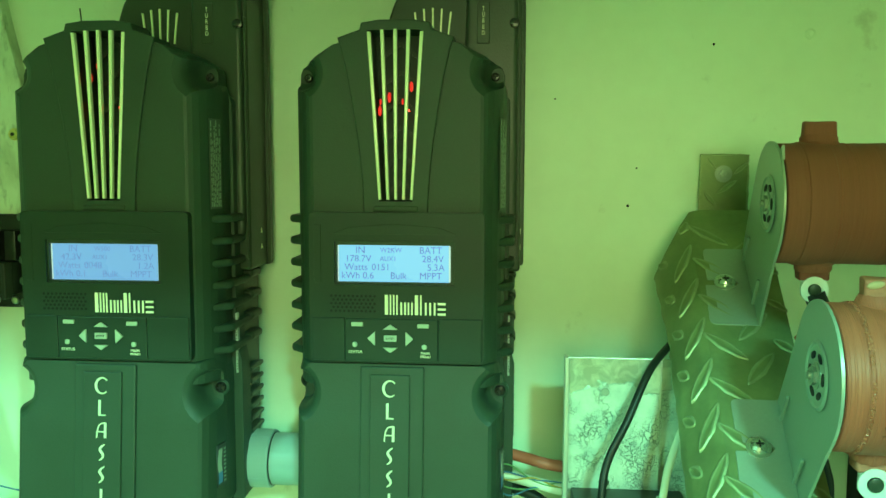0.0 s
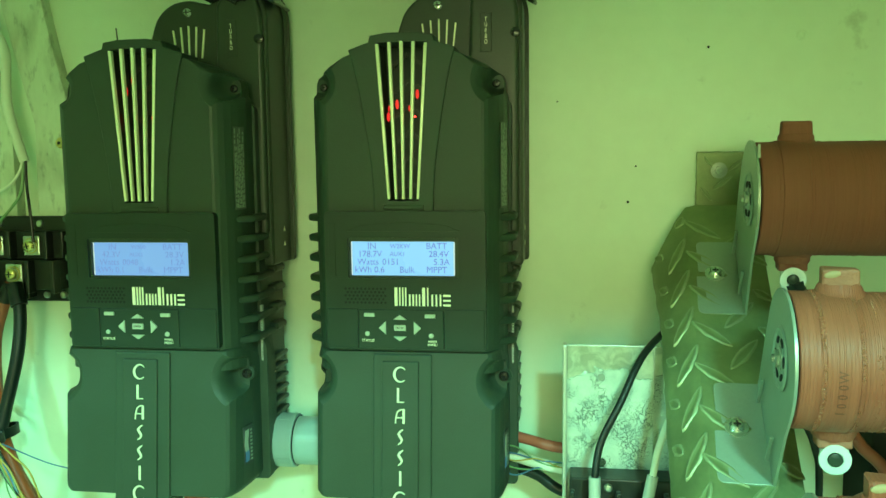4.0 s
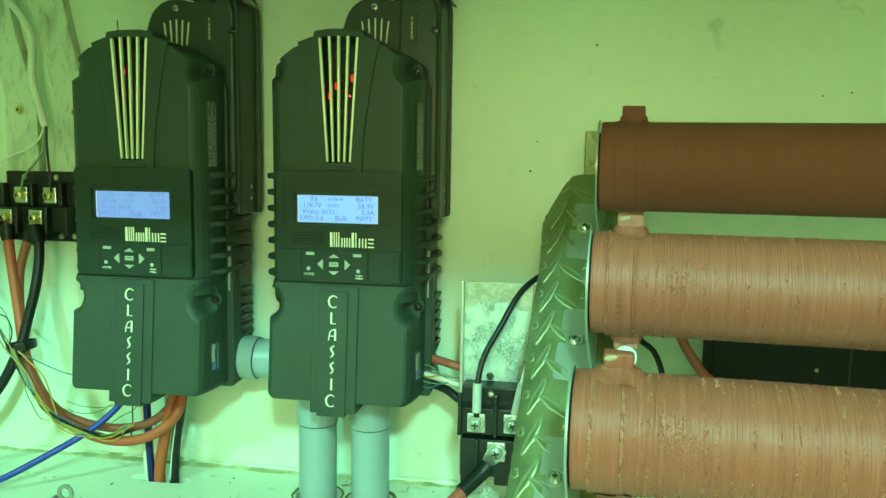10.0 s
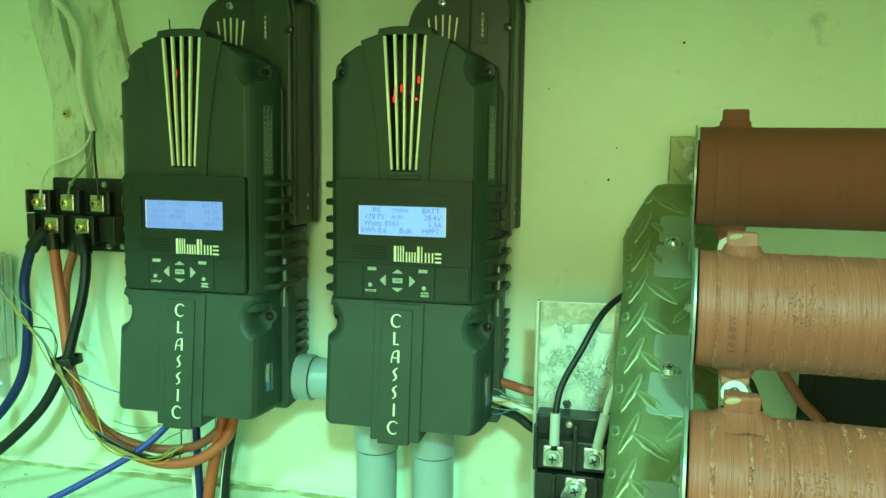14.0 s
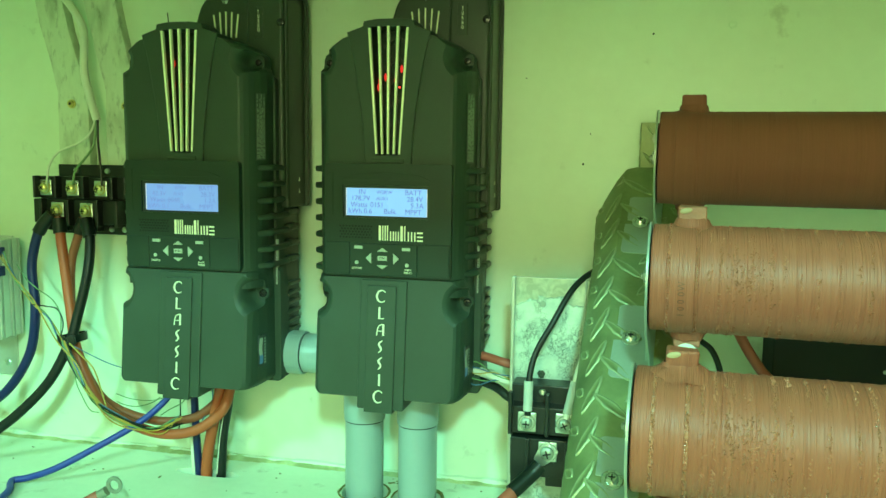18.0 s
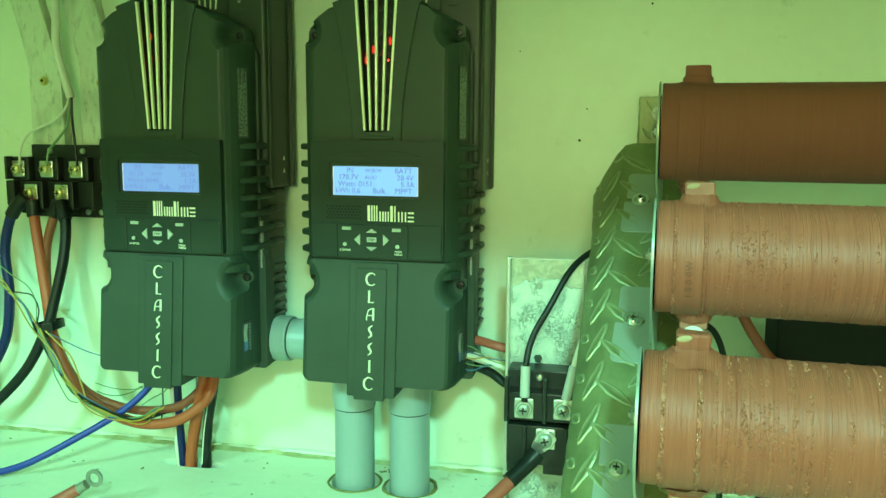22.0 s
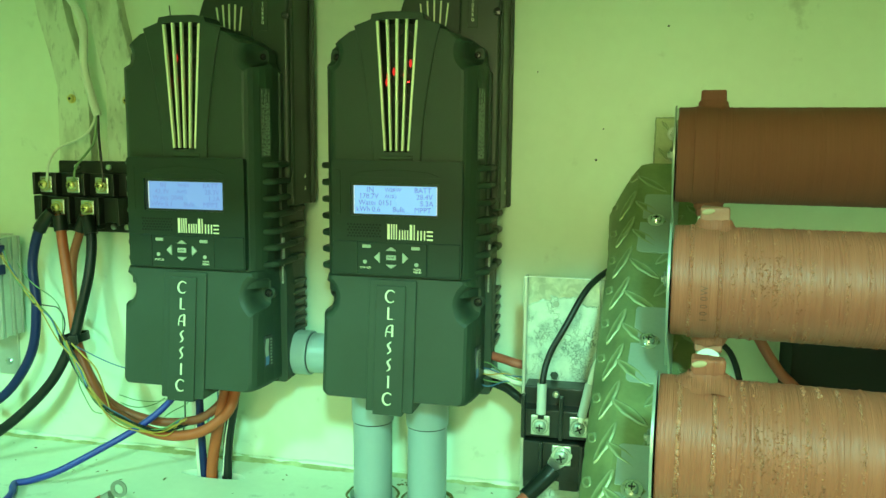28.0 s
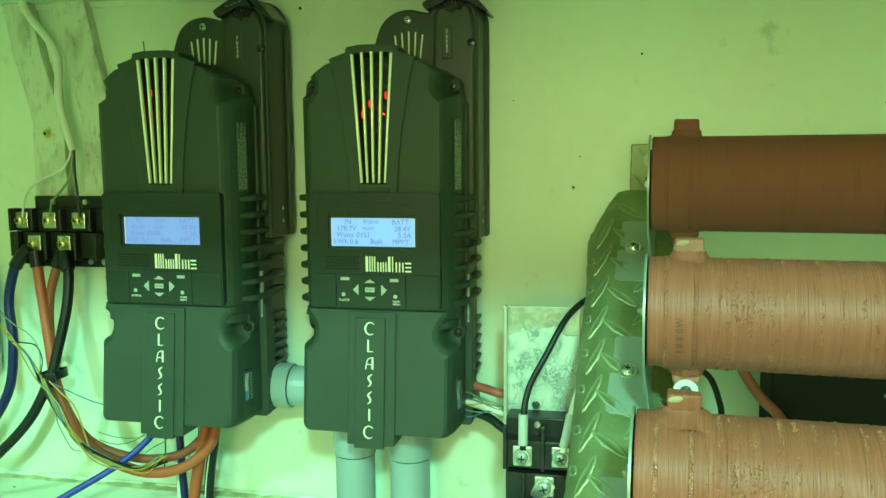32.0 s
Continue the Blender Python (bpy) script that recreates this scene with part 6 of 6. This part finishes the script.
# leads of the right terminal block
c = wire("lead", "black lead with a grey crimp sleeve on the terminal block", "cable", [(0.262, -0.012, 0.335), (0.245, -0.050, 0.336), (0.2265, -0.084, 0.332), (0.2090, -0.108, 0.3185), (0.1935, -0.124, 0.290), (0.1805, -0.131, 0.264), (0.1765, -0.138, 0.240), (0.1765, -0.1405, 0.214)], 0.0026, BLACKCABLE)
boot(c, [(0.1765, -0.1375, 0.243), (0.1765, -0.1400, 0.218)], 0.0040, GREYSLEEVE, "grey crimp sleeve")
c = wire("lead", "white lead with a grey crimp sleeve on the terminal block", "cable", [(0.240, -0.104, 0.300), (0.228, -0.118, 0.280), (0.2195, -0.128, 0.261), (0.2150, -0.136, 0.245), (0.2090, -0.1400, 0.214)], 0.0024, WHITECABLE)
boot(c, [(0.2150, -0.136, 0.245), (0.2095, -0.1395, 0.218)], 0.0038, GREYSLEEVE, "grey crimp sleeve")
c = wire("lead", "red lead with black boot and ring lug on the block", "cable", [(0.184, -0.1500, 0.168), (0.171, -0.162, 0.157), (0.150, -0.184, 0.140), (0.120, -0.21, 0.112), (0.09, -0.26, 0.0985)], 0.0055, REDCABLE)
boot(c, [(0.1885, -0.1465, 0.174), (0.182, -0.1510, 0.167), (0.168, -0.1640, 0.1555)], 0.0066)
part("ring_lug", merged(None, slab(rounded([(-0.0070, 0.0075), (0.0070, 0.0075), (0.0075, -0.003), (0.0048, -0.013), (-0.0048, -0.013), (-0.0075, -0.003)], 0.003), 0, -0.0014, 0.0003), pose(0.1940, -0.1402, 0.1835, 0, 38, 0)), STEEL, c, "plated ring lug")

# loose ring lug standing up from the shelf
c = wire("lead", "red cable end with a copper ring lug rising off the shelf", "cable", [(-0.260, -0.24, 0.0975), (-0.245, -0.20, 0.0985), (-0.232, -0.176, 0.103), (-0.2195, -0.167, 0.110)], 0.0055, REDCABLE)
part("lug_barrel", cable([(-0.2215, -0.168, 0.1085), (-0.2110, -0.1660, 0.1155)], 0.0046, 14), DULLSTEEL, c)
lug = turned([(0.0046, -0.0008), (0.0082, -0.0008), (0.0082, 0.0008), (0.0046, 0.0008), (0.0046, -0.0008)], face_front(-0.2030, -0.1655, 0.1218), 28)
part("lug_ring", lug, DULLSTEEL, c, "tarnished ring")

# ---- solid state relay on its heat sink ----


def relay():
    ob = thing("relay_heat_sink", "aluminium heat sink with upright rails on the wall", "heat sink", (0, 0, 0))
    part("back_plate", box(-0.620, -0.448, -0.012, -0.0, 0.212, 0.3250, 0.0006), ALU, ob)
    part("front_rail", box(-0.4410, -0.4255, -0.0500, -0.012, 0.2190, 0.3295, 0.0008), ALU, ob, "pale front rail")
    part("rail_screw", turned([(0.0038, 0), (0.0038, 0.0012), (0.0026, 0.0014), (0, 0.0014)], face_front(-0.436, -0.0500, 0.2690), 16), STEEL, ob)
    part("side_plate", box(-0.4700, -0.4430, -0.0030, -0.0, 0.1650, 0.3300, 0.0005), ALU, ob)
    part("plate_screw", screw_head(0.0042, 0.0022, face_front(-0.456, -0.0030, 0.1800)), STEEL, ob)
    for y in (-0.0462, -0.0405, -0.0290, -0.0245, -0.0150):
        part("rail_rib", box(-0.4262, -0.4232, y - 0.0011, y + 0.0011, 0.2190, 0.3295, 0.0004), ALU, ob)
    for k in range(4):
        part("heat_fin", box(-0.4560 + 0.0065 * k, -0.4545 + 0.0065 * k, -0.0190, -0.0110, 0.2190, 0.3280, 0.0003), ALU, ob)
    part("web", box(-0.530, -0.441, -0.0200, -0.0120, 0.2190, 0.3270, 0.0006), ALU, ob)
    part("dark_spacer", box(-0.4538, -0.4412, -0.0480, -0.0205, 0.2180, 0.2880, 0.0008), BAKELITE, ob)
    r = thing("solid_state_relay", "clear-covered solid state relay with a blue label", "relay", (0, 0, 0))
    part("body", box(-0.5030, -0.4545, -0.0460, -0.0200, 0.2200, 0.2930, 0.0015), GREYSLEEVE, r)
    part("base", box(-0.5040, -0.4542, -0.0240, -0.0202, 0.2160, 0.2960, 0.0006), ALU, r)
    lab = part("label", box(-0.5000, -0.4560, -0.0466, -0.0459, 0.2420, 0.2720), LABELBLUE, r, "blue and white printed label")
    part("print_bar", box(-0.4900, -0.4620, -0.0469, -0.0466, 0.2585, 0.2625), WHITE, lab)
    part("print_bar", box(-0.4995, -0.4565, -0.0469, -0.0466, 0.2425, 0.2480), WHITE, lab)
    part("cover_rim", box(-0.5010, -0.4550, -0.0480, -0.0460, 0.2725, 0.2755, 0.0006), BAKELITE, r)
    for x in (-0.4920, -0.4590):
        stud(r, x, -0.0462, 0.2840, 0.0058)
        stud(r, x - 0.0018, -0.0470, 0.2310, 0.0064)
        part("lug", box(x - 0.0060, x + 0.0040, -0.0620, -0.0462, 0.2180, 0.2230, 0.0008), BRASS, r)
    return ob


relay()
for label, pts, mat in (("thin wire arching over the heat sink", [(-0.492, -0.052, 0.286), (-0.490, -0.056, 0.310), (-0.478, -0.056, 0.324), (-0.452, -0.055, 0.328), (-0.437, -0.051, 0.318)], GREENWIRE),
                        ("thin wire arching over the heat sink", [(-0.458, -0.052, 0.286), (-0.462, -0.056, 0.318), (-0.452, -0.056, 0.340), (-0.438, -0.053, 0.342), (-0.430, -0.040, 0.325)], GREENWIRE),
                        ("thin wire with a dark resistor on the heat sink", [(-0.490, -0.052, 0.286), (-0.486, -0.057, 0.302), (-0.474, -0.058, 0.318), (-0.462, -0.054, 0.314)], THINBLUE)):
    wire("signal_wire", label, "wire", pts, 0.0006, mat, 8, 6, group="signal wires")
tagged(part("inline_resistor", cable([(-0.4835, -0.058, 0.305), (-0.4775, -0.058, 0.3115)], 0.0022, 10, 4), BAKELITE), "small dark inline resistor on a wire", "component")
tagged(part("wire_connector", box(-0.4238, -0.4190, -0.048, -0.041, 0.3115, 0.3225, 0.001), NAVY), "small dark blue push-on wire connector", "connector")
tagged(part("wire_connector", box(-0.4250, -0.4205, -0.048, -0.040, 0.2900, 0.3010, 0.001), NAVY), "small dark blue push-on wire connector", "connector")

# ---- behind the resistors ----
ob = thing("equipment_box", "dark painted metal box against the wall behind the resistors", "box", (0, 0, 0))
part("body", box(0.380, 0.95, -0.060, 0.0, SH, 0.2850, 0.0015), DARKBOX, ob)
part("lid", box(0.3805, 0.9495, -0.0595, -0.0, 0.2855, 0.2870, 0.0004), DARKBOX, ob)
part("rivet", screw_head(0.0018, 0.0010, face_front(0.470, -0.0600, 0.2520)), GREYSLEEVE, ob)
part("seam", box(0.497, 0.4985, -0.0606, -0.0598, SH, 0.2800), CAST, ob)
wire("power_cable", "red-brown cable slanting down behind the resistors", "cable", [(0.330, -0.030, 0.330), (0.350, -0.060, 0.280), (0.369, -0.066, 0.249), (0.390, -0.070, 0.222), (0.40, -0.075, 0.15), (0.40, -0.08, SH + 0.004)], 0.0045, REDCABLE, group="power cables")
wire("power_cable", "black cable arching down behind the resistors", "cable", [(0.262, -0.012, 0.335), (0.290, -0.040, 0.300), (0.313, -0.075, 0.277), (0.327, -0.080, 0.266), (0.335, -0.080, 0.247), (0.338, -0.080, 0.225), (0.338, -0.080, 0.15), (0.338, -0.080, SH + 0.003)], 0.0026, BLACKCABLE, group="power cables")


def debris():
    rnd = random.Random(21)
    bm = bmesh.new()
    for _ in range(46):
        x, y = rnd.uniform(-0.55, 0.14), -0.004 - 0.16 * rnd.random() ** 1.8
        r = rnd.uniform(0.0004, 0.0013)
        own = bmesh.new()
        bmesh.ops.create_icosphere(own, subdivisions=1, radius=r)
        for v in own.verts:
            v.co *= rnd.uniform(0.6, 1.3)
        merged(bm, own, pose(x, y, SH + r * 0.3, 0, 0, rnd.uniform(0, 360)) @ Matrix.Diagonal((rnd.uniform(1, 2.6), 1, 0.5, 1)))
    tagged(part("debris", bm, RIMDIRT), "dark crumbs and paint chips scattered on the shelf", "debris", kind="stuff")


debris()
